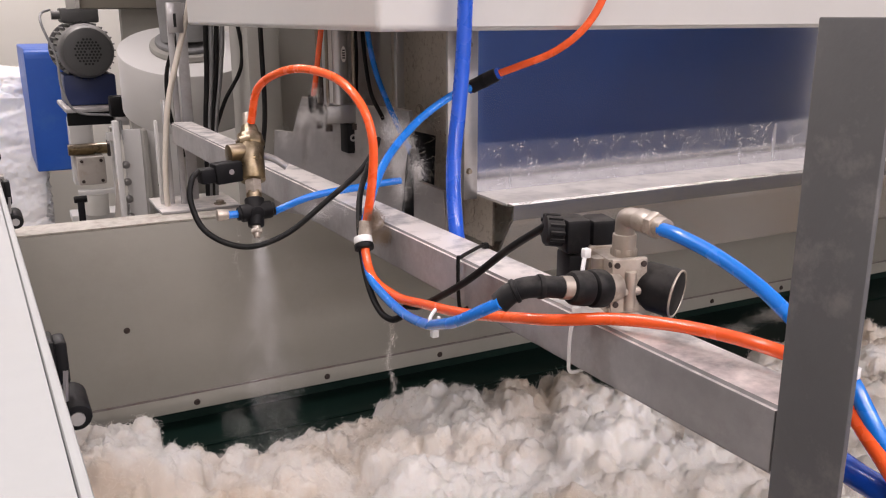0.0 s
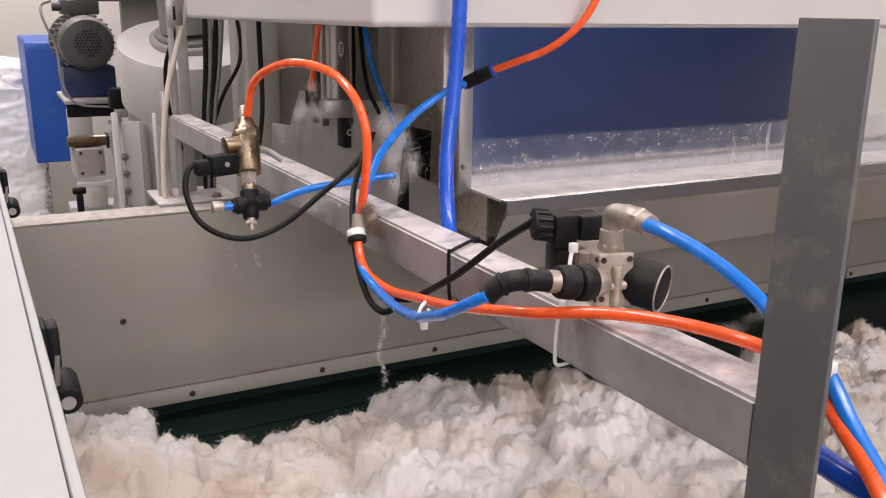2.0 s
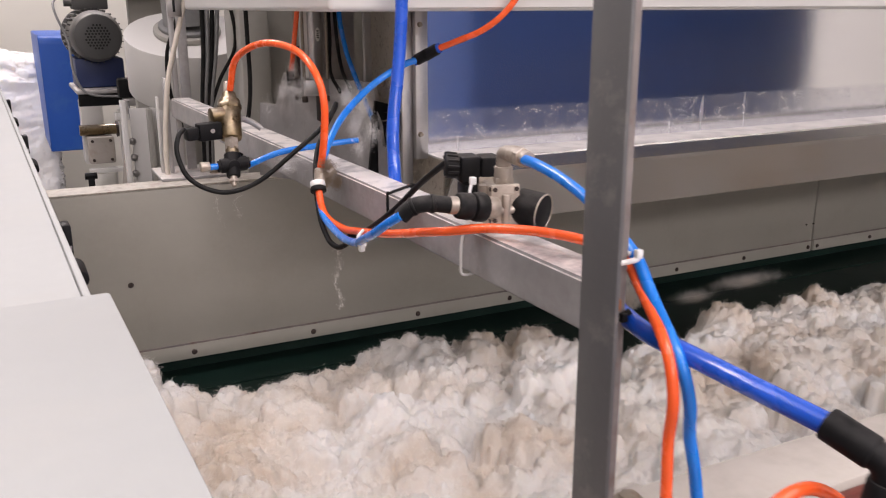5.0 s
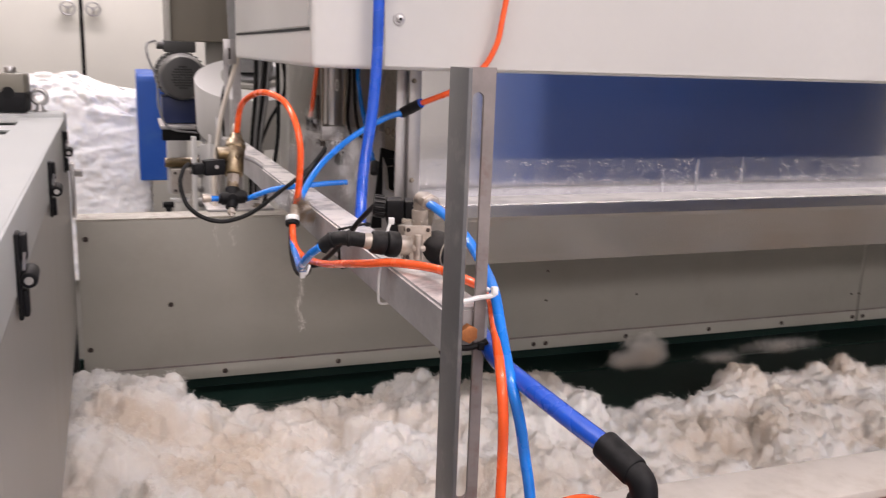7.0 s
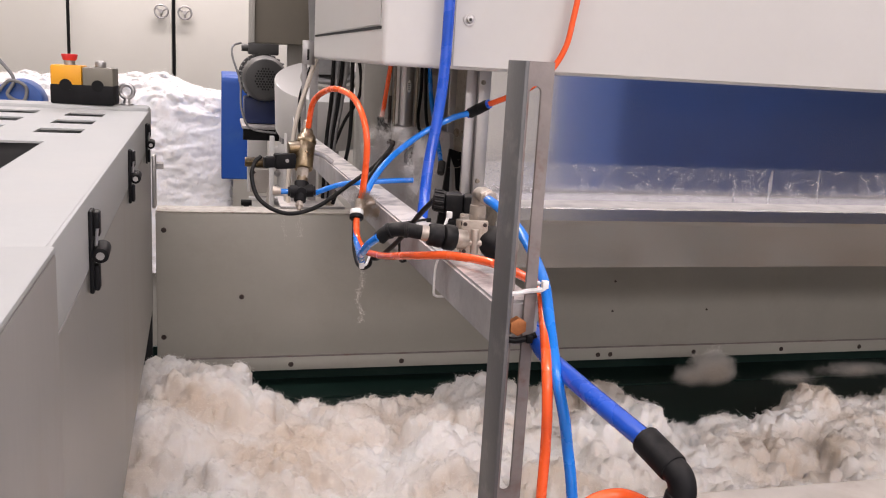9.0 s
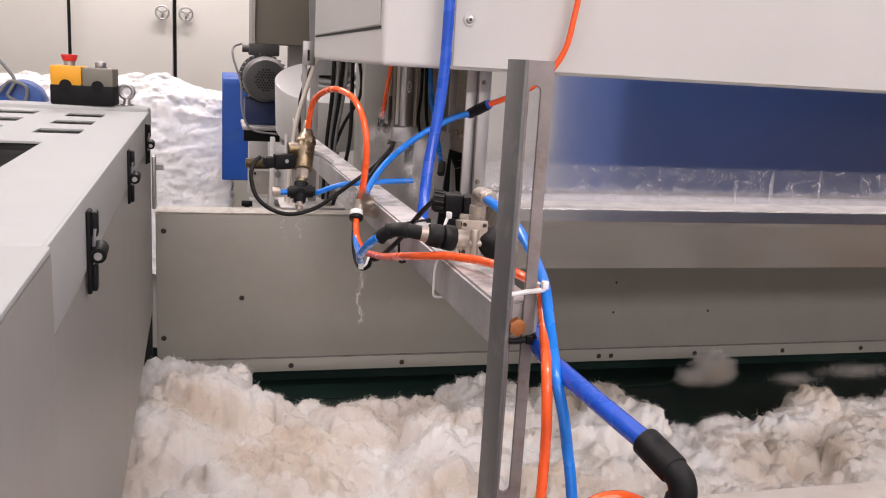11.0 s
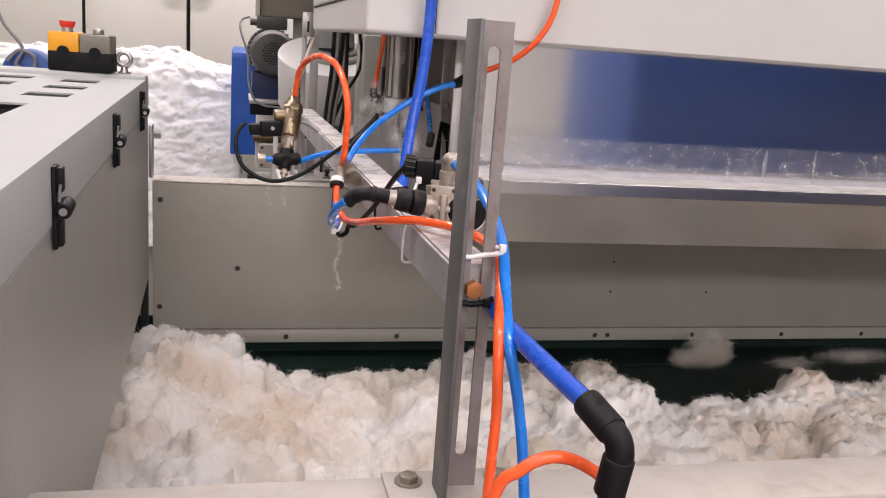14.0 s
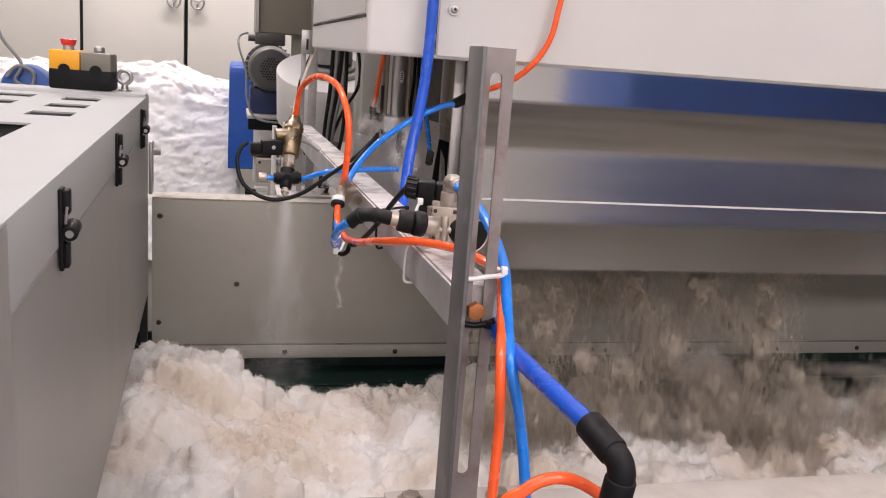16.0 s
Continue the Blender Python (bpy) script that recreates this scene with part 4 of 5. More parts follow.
hose("air_tube", [(0.6849, 0.9766, 1.6394), (0.6549, 0.9722, 1.6306), (0.6102, 0.9602, 1.6084), (0.5658, 0.9360, 1.5794), (0.5365, 0.9089, 1.5533), (0.5152, 0.8864, 1.5212)], 0.0043, "blue_tube", "blue air tube rising to the black connector")
hose("air_tube", [(0.7012, 0.9583, 1.6522), (0.7176, 0.9371, 1.6621), (0.7412, 0.9046, 1.6780), (0.7628, 0.8837, 1.7017), (0.7792, 0.8759, 1.7315), (0.7872, 0.8743, 1.7666), (0.7953, 0.8736, 1.8516), (0.7973, 0.8737, 2.1016)], 0.0040, "orange_tube", "orange air tube rising in front of the housing")
cn = thing("tube_connector", "black straight push-in tube connector with blue collars", "connector")
part("barrel", cyl((0.6833, 0.9794, 1.6384), (0.7027, 0.9565, 1.6532), 0.0075, seg=20, bevel=0.001), "black_dusty", cn)
part("groove", cyl((0.6915, 0.9698, 1.6446), (0.6946, 0.9661, 1.6469), 0.0079, seg=20), "black_plastic", cn)
part("collar", cyl((0.6813, 0.9816, 1.6369), (0.6833, 0.9794, 1.6384), 0.0064, seg=18), "deep_blue_tube", cn)
part("collar", cyl((0.7027, 0.9565, 1.6532), (0.7048, 0.9542, 1.6546), 0.0064, seg=18), "deep_blue_tube", cn)
hose("air_hose", [(0.6185, 0.8701, 2.1013), (0.6165, 0.8700, 1.8013), (0.6144, 0.8696, 1.7018), (0.6072, 0.8658, 1.6332), (0.5970, 0.8579, 1.5794), (0.5901, 0.8425, 1.5353), (0.5836, 0.8166, 1.5029), (0.5864, 0.7637, 1.4912), (0.5900, 0.6481, 1.4882), (0.5989, 0.5123, 1.4882), (0.6006, 0.4635, 1.4863), (0.5951, 0.4292, 1.4843), (0.5910, 0.4046, 1.4823), (0.5903, 0.3830, 1.4803), (0.5946, 0.3359, 1.4773), (0.6032, 0.2815, 1.4722), (0.6103, 0.2425, 1.4682)], 0.0073, "deep_blue_tube", "thick deep blue air hose along the beam to the black elbow")
he = thing("hose_elbow", "black plastic push-in hose elbow on a blue hose", "elbow fitting")
part("sleeve", cyl((0.6088, 0.2485, 1.4697), (0.6164, 0.2200, 1.4611), 0.0105, seg=22, bevel=0.0015), "black_plastic", he)
part("bend", tube([(0.6153, 0.2225, 1.4622), (0.6179, 0.2150, 1.4581), (0.6194, 0.2125, 1.4501), (0.6190, 0.2129, 1.4421)], 0.0092, seg=18, n=5), "black_plastic", he)
part("sleeve", cyl((0.6194, 0.2125, 1.4471), (0.6166, 0.2148, 1.4201), 0.0105, seg=22, bevel=0.0015), "black_plastic", he)
hose("air_hose", [(0.6168, 0.2148, 1.4221), (0.6157, 0.2152, 1.3960), (0.6139, 0.2160, 1.3058), (0.6109, 0.2159, 1.0058)], 0.0073, "deep_blue_tube", "thick deep blue air hose below the black elbow")
hose("air_tube", [(0.5409, 0.2657, 1.2060), (0.5507, 0.2558, 1.3861), (0.5685, 0.2480, 1.4222), (0.5905, 0.2462, 1.4312), (0.6136, 0.2463, 1.4231), (0.6337, 0.2463, 1.4039), (0.6510, 0.2461, 1.3557), (0.6560, 0.2461, 1.2057)], 0.0043, "orange_tube", "orange air tube looping over the rail")
hose("valve_cable", [(0.3898, 1.0216, 1.5623), (0.3812, 1.0155, 1.5547), (0.3765, 1.0066, 1.5354), (0.3846, 0.9954, 1.5081), (0.4062, 0.9846, 1.4922), (0.4337, 0.9790, 1.4879), (0.4690, 0.9751, 1.5001), (0.5083, 0.9674, 1.5310), (0.5408, 0.9632, 1.5570), (0.5605, 0.9699, 1.5764), (0.5722, 0.9819, 1.5880)], 0.0030, "cable_black", "black valve cable in a wide loop", "cable")
hose("valve_cable", [(0.5722, 0.9838, 1.5841), (0.5488, 0.9570, 1.5628), (0.5236, 0.9179, 1.5407), (0.5074, 0.8795, 1.5115), (0.5011, 0.8485, 1.4772), (0.5016, 0.8242, 1.4565), (0.5058, 0.8054, 1.4515), (0.5123, 0.7950, 1.4573), (0.5147, 0.7921, 1.4662), (0.5209, 0.7711, 1.4730), (0.5336, 0.7184, 1.5065), (0.5444, 0.6704, 1.5440), (0.5532, 0.6330, 1.5696)], 0.0030, "cable_black", "black valve cable to the coil plug", "cable")
hose("air_tube", [(0.4838, 0.5809, 1.5377), (0.4777, 0.5963, 1.5279), (0.4756, 0.6252, 1.5121), (0.4793, 0.6601, 1.4982), (0.4869, 0.6980, 1.4852), (0.4943, 0.7510, 1.4753), (0.5007, 0.8038, 1.4733), (0.5032, 0.8419, 1.4792), (0.5057, 0.8626, 1.4968), (0.5094, 0.8767, 1.5184)], 0.0041, "blue_tube", "blue air tube bent back from the black elbow")
tie("cable_tie", [(0.4889, 0.6834, 1.5010), (0.4811, 0.6775, 1.4962), (0.4822, 0.6758, 1.4873), (0.4891, 0.6818, 1.4852), (0.4939, 0.6875, 1.4931)], 0.0014, (0.4832, 0.6739, 1.4863))
tie("cable_tie", [(0.5487, 0.5868, 1.5184), (0.5452, 0.5888, 1.5065), (0.5444, 0.5889, 1.4847), (0.5465, 0.5890, 1.4747), (0.5610, 0.5893, 1.4746)], 0.0013, (0.5482, 0.5873, 1.5193))
tie("cable_tie", [(0.5457, 0.5809, 1.5263), (0.5495, 0.5848, 1.5411), (0.5534, 0.5887, 1.5520), (0.5563, 0.5907, 1.5579)], 0.0015, (0.5568, 0.5907, 1.5588))
tie("cable_tie", [(0.5550, 0.4091, 1.5274), (0.5650, 0.4097, 1.5264), (0.5781, 0.4099, 1.5283), (0.5892, 0.4047, 1.5312), (0.5936, 0.4092, 1.5331), (0.5895, 0.4164, 1.5332)], 0.0021, (0.5912, 0.4047, 1.5352))
tie("cable_tie", [(0.5593, 0.4087, 1.4885), (0.5694, 0.4083, 1.4865), (0.5804, 0.4075, 1.4884), (0.5874, 0.4056, 1.4923)], 0.0026, (0.5814, 0.4055, 1.4884), "black_plastic", "black nylon cable tie round the post")
tie("wire_loop", [(0.5471, 0.7384, 1.4762), (0.5391, 0.7381, 1.4788), (0.5378, 0.7386, 1.5183), (0.5412, 0.7396, 1.5212), (0.5585, 0.7527, 1.5212), (0.5763, 0.7630, 1.5211), (0.5813, 0.7642, 1.5139)], 0.0016, (0.5783, 0.7640, 1.5199), "cable_black", "thin black wire loop over the beam")


def tube_clamp():
    t = thing("tube_clamp", "nickel and black clamp furred with brown lint", "clamp", at=(-0.0025, -0.024, 0.0066))
    ax = Vector((-0.10, -0.55, -0.83)).normalized()
    c = Vector((0.509, 0.893, 1.503))
    part("ring_white", cyl(c - ax * 0.004, c + ax * 0.003, 0.0088, seg=24, bevel=0.0012), "white_nylon", t, "pale collar")
    part("ring_black", cyl(c + ax * 0.003, c + ax * 0.009, 0.0092, seg=24, bevel=0.0012), "black_plastic", t)
    part("fitting", cyl((0.5155, 0.900, 1.520), (0.512, 0.896, 1.506), 0.0065, seg=16, bevel=0.001), "nickel", t)
    part("stem", cyl((0.514, 0.898, 1.512), (0.532, 0.905, 1.516), 0.005, seg=14), "nickel", t)


tube_clamp()


# ---- beyond the trough: guard, motor, drum, frame ----
def belt_drive():
    g = thing("belt_guard", "bright blue sheet metal belt guard", "belt guard")
    part("shell", outline([(3.90, 1.118), (3.90, 1.560), (3.912, 1.584), (3.94, 1.595), (4.65, 1.595), (4.65, 1.118)], 0.342, 0.476, "x", bevel=0.004), "guard_blue", g)
    m = thing("electric_motor", "dark grey electric motor with ribbed body and fan cowl", "motor", at=(0.500, 3.15, 1.608))
    part("cowl", cyl((0, -0.02, 0), (0, 0.06, 0), 0.076, 0.088, seg=36, bevel=0.01), "motor_grey", m)
    holes = bmesh.new()
    for i in range(-4, 5):
        for j in range(-4, 5):
            x, z = i * 0.0105 + (j % 2) * 0.005, j * 0.0095
            if 0.010 < math.hypot(x, z) < 0.042:
                cyl((x, -0.0215, z), (x, -0.0195, z), 0.0038, seg=8, bm=holes)
    part("fan_grille", holes, "black_void", m)
    body = part("body", cyl((0, 0.06, 0), (0, 0.30, 0), 0.082, seg=32), "motor_grey", m)
    for k in range(28):
        part("fin", box(-0.002, 0.002, 0.07, 0.29, 0.080, 0.094, m=Matrix.Rotation(2 * math.pi * k / 28, 4, "Y")), "motor_grey", body)
    part("flange", cyl((0, 0.30, 0), (0, 0.33, 0), 0.095, seg=32, bevel=0.004), "motor_grey", m)
    bx = part("terminal_box", box(-0.06, 0.055, 0.10, 0.22, 0.088, 0.135, 0.006), "motor_grey", m)
    part("cable_gland", cyl((-0.06, 0.14, 0.112), (-0.085, 0.14, 0.112), 0.014, seg=12), "motor_grey", bx)
    part("foot", box(-0.075, 0.085, 0.07, 0.26, -0.175, -0.075, 0.008), "motor_blue", m, "dark blue motor foot")
    part("shaft", cyl((0, 0.33, 0), (-0.05, 0.75, 0), 0.02, seg=14), "steel", m)
    hose("motor_cable", [(0.413, 3.30, 1.737), (0.383, 3.27, 1.723), (0.380, 3.20, 1.683), (0.408, 3.17, 1.593), (0.413, 3.14, 1.493), (0.448, 3.13, 1.423), (0.548, 3.12, 1.408), (0.628, 3.12, 1.393)], 0.004, "cable_grey", "thin grey cable of the motor", "cable")
    f = thing("drive_frame", "pale painted drive stand with rails and brackets", "frame")
    part("motor_plate", box(0.415, 0.60, 3.14, 3.50, 1.418, 1.432, 0.003), "dull_steel", f)
    part("motor_rail", box(0.42, 0.60, 3.16, 3.18, 1.375, 1.417, 0.003), "black_plastic", f)
    part("switch_bracket", box(0.548, 0.606, 3.02, 3.05, 1.385, 1.412, 0.002), "steel", f)
    part("switch", box(0.534, 0.598, 3.0, 3.05, 1.413, 1.477, 0.008), "black_plastic", f, "black switch on a bracket")
    part("bracket_pin", cyl((0.556, 3.01, 1.36), (0.556, 3.01, 1.386), 0.004, seg=8), "steel", f)
    part("rail", box(0.52, 0.70, 3.04, 3.07, 1.335, 1.362, 0.004), "white_paint", f)
    part("bearing_block", box(0.452, 0.535, 3.62, 3.70, 1.10, 1.355, 0.008), "white_paint", f, "pale bearing block furred with lint")
    part("axle", cyl((0.44, 3.60, 1.238), (0.60, 3.60, 1.238), 0.021, seg=16), "brass", f, "dark greasy axle")
    part("axle_nut", cyl((0.575, 3.60, 1.238), (0.59, 3.60, 1.238), 0.032, seg=6, bevel=0.002), "dark_bolt", f)
    gc = part("gear_case", box(0.462, 0.56, 3.55, 3.615, 1.11, 1.215, 0.008), "rail_paint", f)
    for x in (0.478, 0.545):
        for z in (1.125, 1.20):
            part("cap_screw", cyl((x, 3.543, z), (x, 3.551, z), 0.006, seg=10), "dark_bolt", gc)
    part("angle_rail", box(0.455, 0.60, 3.50, 3.54, 1.082, 1.098, 0.002), "white_paint", f)
    part("post", box(0.575, 0.60, 3.45, 3.49, 0.6, 1.33, 0.003), "white_paint", f)
    part("tray", box(0.43, 0.64, 3.62, 3.75, 0.955, 0.985, 0.004), "white_paint", f)
    part("pot", cyl((0.520, 3.62, 0.985), (0.520, 3.62, 1.066), 0.044, 0.048, seg=24, bevel=0.004), "sticker", f, "small white pot")
    lv = part("lever", box(0.425, 0.446, 3.20, 3.225, 0.80, 1.12, 0.003), "black_plastic", f)
    part("lever_head", cyl((0.415, 3.21, 1.125), (0.456, 3.21, 1.125), 0.012, seg=14, bevel=0.002), "black_plastic", lv)
    part("strut", cyl((0.555, 3.02, 1.10), (0.60, 3.02, 1.30), 0.006, seg=8), "steel", f)
    hose("switch_cable", [(0.560, 3.0, 1.40), (0.556, 2.95, 1.37), (0.562, 2.9, 1.30), (0.585, 2.85, 1.25), (0.60, 2.8, 1.21)], 0.004, "cable_grey", "thin grey cable of the switch", "cable")
    w = thing("frame_wall", "pale grey machine side plate with bolts", "plate")
    part("plate", box(0.515, 0.68, 2.605, 2.611, 0.7, 1.42, 0.001), "white_paint", w)
    part("flange", box(0.489, 0.503, 2.57, 2.61, 0.7, 1.446, 0.002), "white_paint", w)
    part("gusset", outline([(0.470, 1.16), (0.489, 1.16), (0.489, 1.30)], 2.60, 2.606, "y"), "rail_paint", w)
    part("stiffener", box(0.560, 0.572, 2.56, 2.604, 1.13, 1.42, 0.001), "column_paint", w)
    part("slot_mark", box(0.595, 0.606, 2.603, 2.6045, 1.26, 1.264), "black_void", w)
    for z in (1.181, 1.23, 1.278, 1.325):
        bolt_head((0.515, 2.604, z), (0, -1, 0), 0.0075, 0.007, w, "steel")


belt_drive()


def suction_drum():
    t = thing("suction_drum", "pale cream sheet metal drum with a grey duct collar", "drum")
    t.location = (0.645, 2.33, 1.568)
    t.rotation_euler = (radians(20), radians(-3), 0)
    part("shell", cyl((0, 0, -0.075), (0, 0, 0.075), 0.158, seg=48, bevel=0.003), "white_paint", t)
    part("collar", cyl((0, 0, 0.075), (0, 0, 0.090), 0.085, seg=36, bevel=0.004), "column_paint", t)
    part("stand", cyl((0, 0, -1.66), (0, 0, -0.075), 0.03, seg=14), "column_paint", t)
    part("flange", cyl((0, 0, 0.090), (0, 0, 0.100), 0.072, seg=36, bevel=0.003), "cable_grey", t)
    part("duct", cyl((0, 0, 0.098), (0, 0.15, 0.60), 0.058, seg=32), "cable_grey", t, "grey duct")
    b = thing("switch_cabinet", "brown grey steel switch box behind the housing", "box", at=(-0.015, -0.05, 0))
    part("body", box(0.452, 0.66, 2.62, 2.9, 1.735, 2.6, 0.004), "box_brown", b)
    part("bracket", box(0.56, 0.66, 2.70, 2.74, 1.0, 1.7345), "column_paint", b)
    part("edge", box(0.442, 0.4515, 2.61, 2.9, 1.735, 2.6), "column_paint", b)
    p = thing("mast", "grey slotted steel upright with a foot plate", "upright", at=(0.004, 0, 0))
    part("upright", box(0.517, 0.528, 1.86, 1.868, 1.355, 1.74, 0.001), "dull_steel", p)
    part("upright", box(0.540, 0.560, 1.90, 1.908, 1.355, 1.74, 0.001), "dull_steel", p)
    part("upper_plate", box(0.516, 0.545, 1.852, 1.859, 1.685, 1.74, 0.001), "steel", p)
    part("slot", box(0.527, 0.532, 1.8505, 1.8522, 1.695, 1.72), "black_void", p)
    part("foot_plate", box(0.468, 0.62, 1.80, 1.95, 1.3505, 1.356, 0.001), "dull_steel", p)
    bolt_head((0.585, 1.83, 1.356), (0, 0, 1), 0.008, 0.007, p)
    h = part("hook_rail", box(0.480, 0.486, 1.875, 1.885, 1.356, 1.52, 0.001), "white_paint", p)
    part("angle", box(0.498, 0.506, 1.87, 1.89, 1.356, 1.56, 0.001), "steel", p)
    hose("conduit", [(0.5700, 1.86, 1.78), (0.5600, 1.86, 1.725), (0.5340, 1.858, 1.640), (0.5110, 1.856, 1.560), (0.4980, 1.855, 1.470), (0.4930, 1.855, 1.40), (0.4930, 1.855, 1.352)], 0.0055, "cable_cream", "cream conduit down to the foot plate", "conduit")
    for k in range(4):
        dx = 0.011 * k
        hose("power_cable", [(0.604 + dx, 1.90, 1.80), (0.600 + dx, 1.90, 1.70), (0.596 + dx * 0.8, 1.90, 1.60), (0.587 + dx * 0.6, 1.90, 1.50), (0.582 + dx * 0.5, 1.90, 1.36)], 0.005, "cable_grey" if k % 2 else "cable_black", "dark power cable in a bundle", "cable")
    hose("power_cable", [(0.6290, 1.88, 1.80), (0.6590, 1.885, 1.70), (0.6640, 1.89, 1.62), (0.6290, 1.90, 1.55), (0.6040, 1.91, 1.48)], 0.004, "cable_black", "dark looping power cable", "cable")
    hose("power_cable", [(0.5690, 1.90, 1.73), (0.5390, 1.91, 1.66), (0.5220, 1.92, 1.60), (0.5240, 1.92, 1.52), (0.5440, 1.92, 1.44)], 0.004, "cable_black", "dark looping power cable", "cable")
    hose("power_cable", [(0.5760, 1.43, 1.80), (0.5770, 1.43, 1.66), (0.5760, 1.43, 1.56), (0.5660, 1.45, 1.48), (0.5520, 1.47, 1.42)], 0.0038, "cable_black", "black cable beside the column", "cable")


suction_drum()


# ---- fibre ----
def lumps(gx, gy, base, rng, plan):
    """Rounded tufts heaped on a base: each raises the surface to its own dome."""
    z = base.copy()
    step = gx[1] - gx[0]
    for count, r0, r1, lift in plan:
        cx, cy = rng.uniform(gx[0], gx[-1], count), rng.uniform(gy[0], gy[-1], count)
        rr = rng.uniform(r0, r1, count)
        ix, iy = np.rint((cx - gx[0]) / step).astype(int), np.rint((cy - gy[0]) / step).astype(int)
        h0 = z[np.clip(iy, 0, len(gy) - 1), np.clip(ix, 0, len(gx) - 1)]
        for k in range(count):
            w = int(rr[k] / step) + 1
            a, b, c, d = max(0, iy[k] - w), min(len(gy), iy[k] + w + 1), max(0, ix[k] - w), min(len(gx), ix[k] + w + 1)
            if a >= b or c >= d:
                continue
            dx, dy = gx[None, c:d] - cx[k], gy[a:b, None] - cy[k]
            q = 1 - (dx * dx + dy * dy) / rr[k] ** 2
            dome = np.where(q > 0, h0[k] + rr[k] * lift * (q * 1.25 - 0.25), -9)
            z[a:b, c:d] = np.maximum(z[a:b, c:d], dome)
    return z


def grid_mesh(name, gx, gy, z, mat, keep=None, rng=None, jitter=0.0):
    ny, nx = z.shape
    X, Y = np.meshgrid(gx, gy)
    co = np.stack([X, Y, z], -1).reshape(-1, 3)
    if jitter:
        co = co + rng.normal(0, jitter, co.shape)
    i = np.arange(ny * nx).reshape(ny, nx)
    q = np.stack([i[:-1, :-1], i[:-1, 1:], i[1:, 1:], i[1:, :-1]], -1).reshape(-1, 4)
    if keep is not None:
        k = keep.reshape(-1)
        q = q[k[q].any(1)]
    me = bpy.data.meshes.new(name)
    me.from_pydata(co.tolist(), [], q.tolist())
    me.polygons.foreach_set("use_smooth", [True] * len(me.polygons))
    me.materials.append(M[mat])
    return new(name, me), co


def strands(name, roots, rng, length, width, mat, up=1.0, curl=1.0, out=None):
    """Short curled fibres as thin ribbons."""
    k, seg = len(roots), 4
    d = rng.normal(0, 1, (k, 3))
    if out is None:
        d[:, 2] = np.abs(d[:, 2]) * up
    else:
        d = d * 0.6 + out
    d /= np.linalg.norm(d, axis=1)[:, None]
    turn = rng.normal(0, 1, (k, 3))
    turn /= np.linalg.norm(turn, axis=1)[:, None]
    L = rng.uniform(0.35, 1.0, k)[:, None] * length / seg
    P = [roots]
    for s in range(seg):
        # each fibre keeps curling the same way round
        d = d + np.cross(turn, d) * 0.75 * curl + rng.normal(0, 0.18, (k, 3))
        d /= np.linalg.norm(d, axis=1)[:, None]
        P.append(P[-1] + d * L)
    P = np.stack(P, 1)
    side = rng.normal(0, 1, (k, 1, 3))
    side /= np.linalg.norm(side, axis=2)[:, :, None]
    taper = np.linspace(1, 0.6, seg + 1)[None, :, None] * width / 2
    A, B = P - side * taper, P + side * taper
    co = np.stack([A, B], 2).reshape(-1, 3)
    base = (np.arange(k) * (seg + 1) * 2)[:, None] + np.arange(seg)[None] * 2
    q = np.stack([base, base + 1, base + 3, base + 2], -1).reshape(-1, 4)
    me = bpy.data.meshes.new(name)
    me.from_pydata(co.tolist(), [], q.tolist())
    me.materials.append(M[mat])
    return new(name, me)


def smoothstep(t):
    t = np.clip(t, 0, 1)
    return t * t * (3 - 2 * t)


def fibre_bed():
    rng = np.random.default_rng(4)
    gx, gy = np.arange(0.12, 2.9, 0.0042), np.arange(0.465, 1.735, 0.0042)
    X, Y = np.meshgrid(gx, gy)
    # far edge of the heap along the trough
    ex = [0.12, 0.25, 0.31, 0.36, 0.42, 0.50, 0.58, 0.66, 0.74, 0.86, 0.96, 1.05, 1.18, 1.30, 1.50, 1.80, 2.1, 2.6, 3.4]
    ey = [1.75, 1.75, 1.71, 1.65, 1.625, 1.59, 1.615, 1.605, 1.625, 1.68, 1.65, 1.56, 1.52, 1.44, 1.42, 1.48, 1.48, 1.46, 1.46]
    edge = np.interp(gx, ex, ey)[None, :] + 0.012 * np.sin(gx * 61)[None, :]
    height = np.interp(gx, [0.12, 0.30, 0.45, 0.8, 1.0, 1.4, 3.4], [0.10, 0.092, 0.052, 0.058, 0.066, 0.055, 0.06])[None, :]
    roll = 0.02 * np.sin(X * 9 + Y * 4) + 0.015 * np.sin(X * 21 - Y * 13 + 1.3)
    k = smoothstep((edge - Y) / 0.13)
    base = 0.895 + k * (height + 0.02 + roll * smoothstep((edge - Y) / 0.25))
    plan = [(190, 0.05, 0.09, 0.44), (900, 0.022, 0.042, 0.60), (3600, 0.010, 0.020, 0.65), (14000, 0.005, 0.009, 0.7)]
    z = lumps(gx, gy, base, rng, plan)
    z = np.where(k > 0.02, z, base)
    z = base + (z - base) * smoothstep(k * 3)
    bed, co = grid_mesh("fibre_bed", gx, gy, z, "fluff", keep=k > 0.01, rng=rng, jitter=0.0009)
    tagged(bed, "heap of loose off-white curly fibre on the belt", "fibre", kind="stuff")
    ok = co[(k.reshape(-1) > 0.05) & (co[:, 0] < 2.3)]
    pick = ok[rng.integers(0, len(ok), 190000)] - np.array((0, 0, 0.002))
    tagged(strands("fibre_curl", pick, rng, 0.021, 0.0007, "strand", up=0.6, curl=1.5), "fine curled fibres standing out of the heap", "fibre", kind="stuff")


fibre_bed()


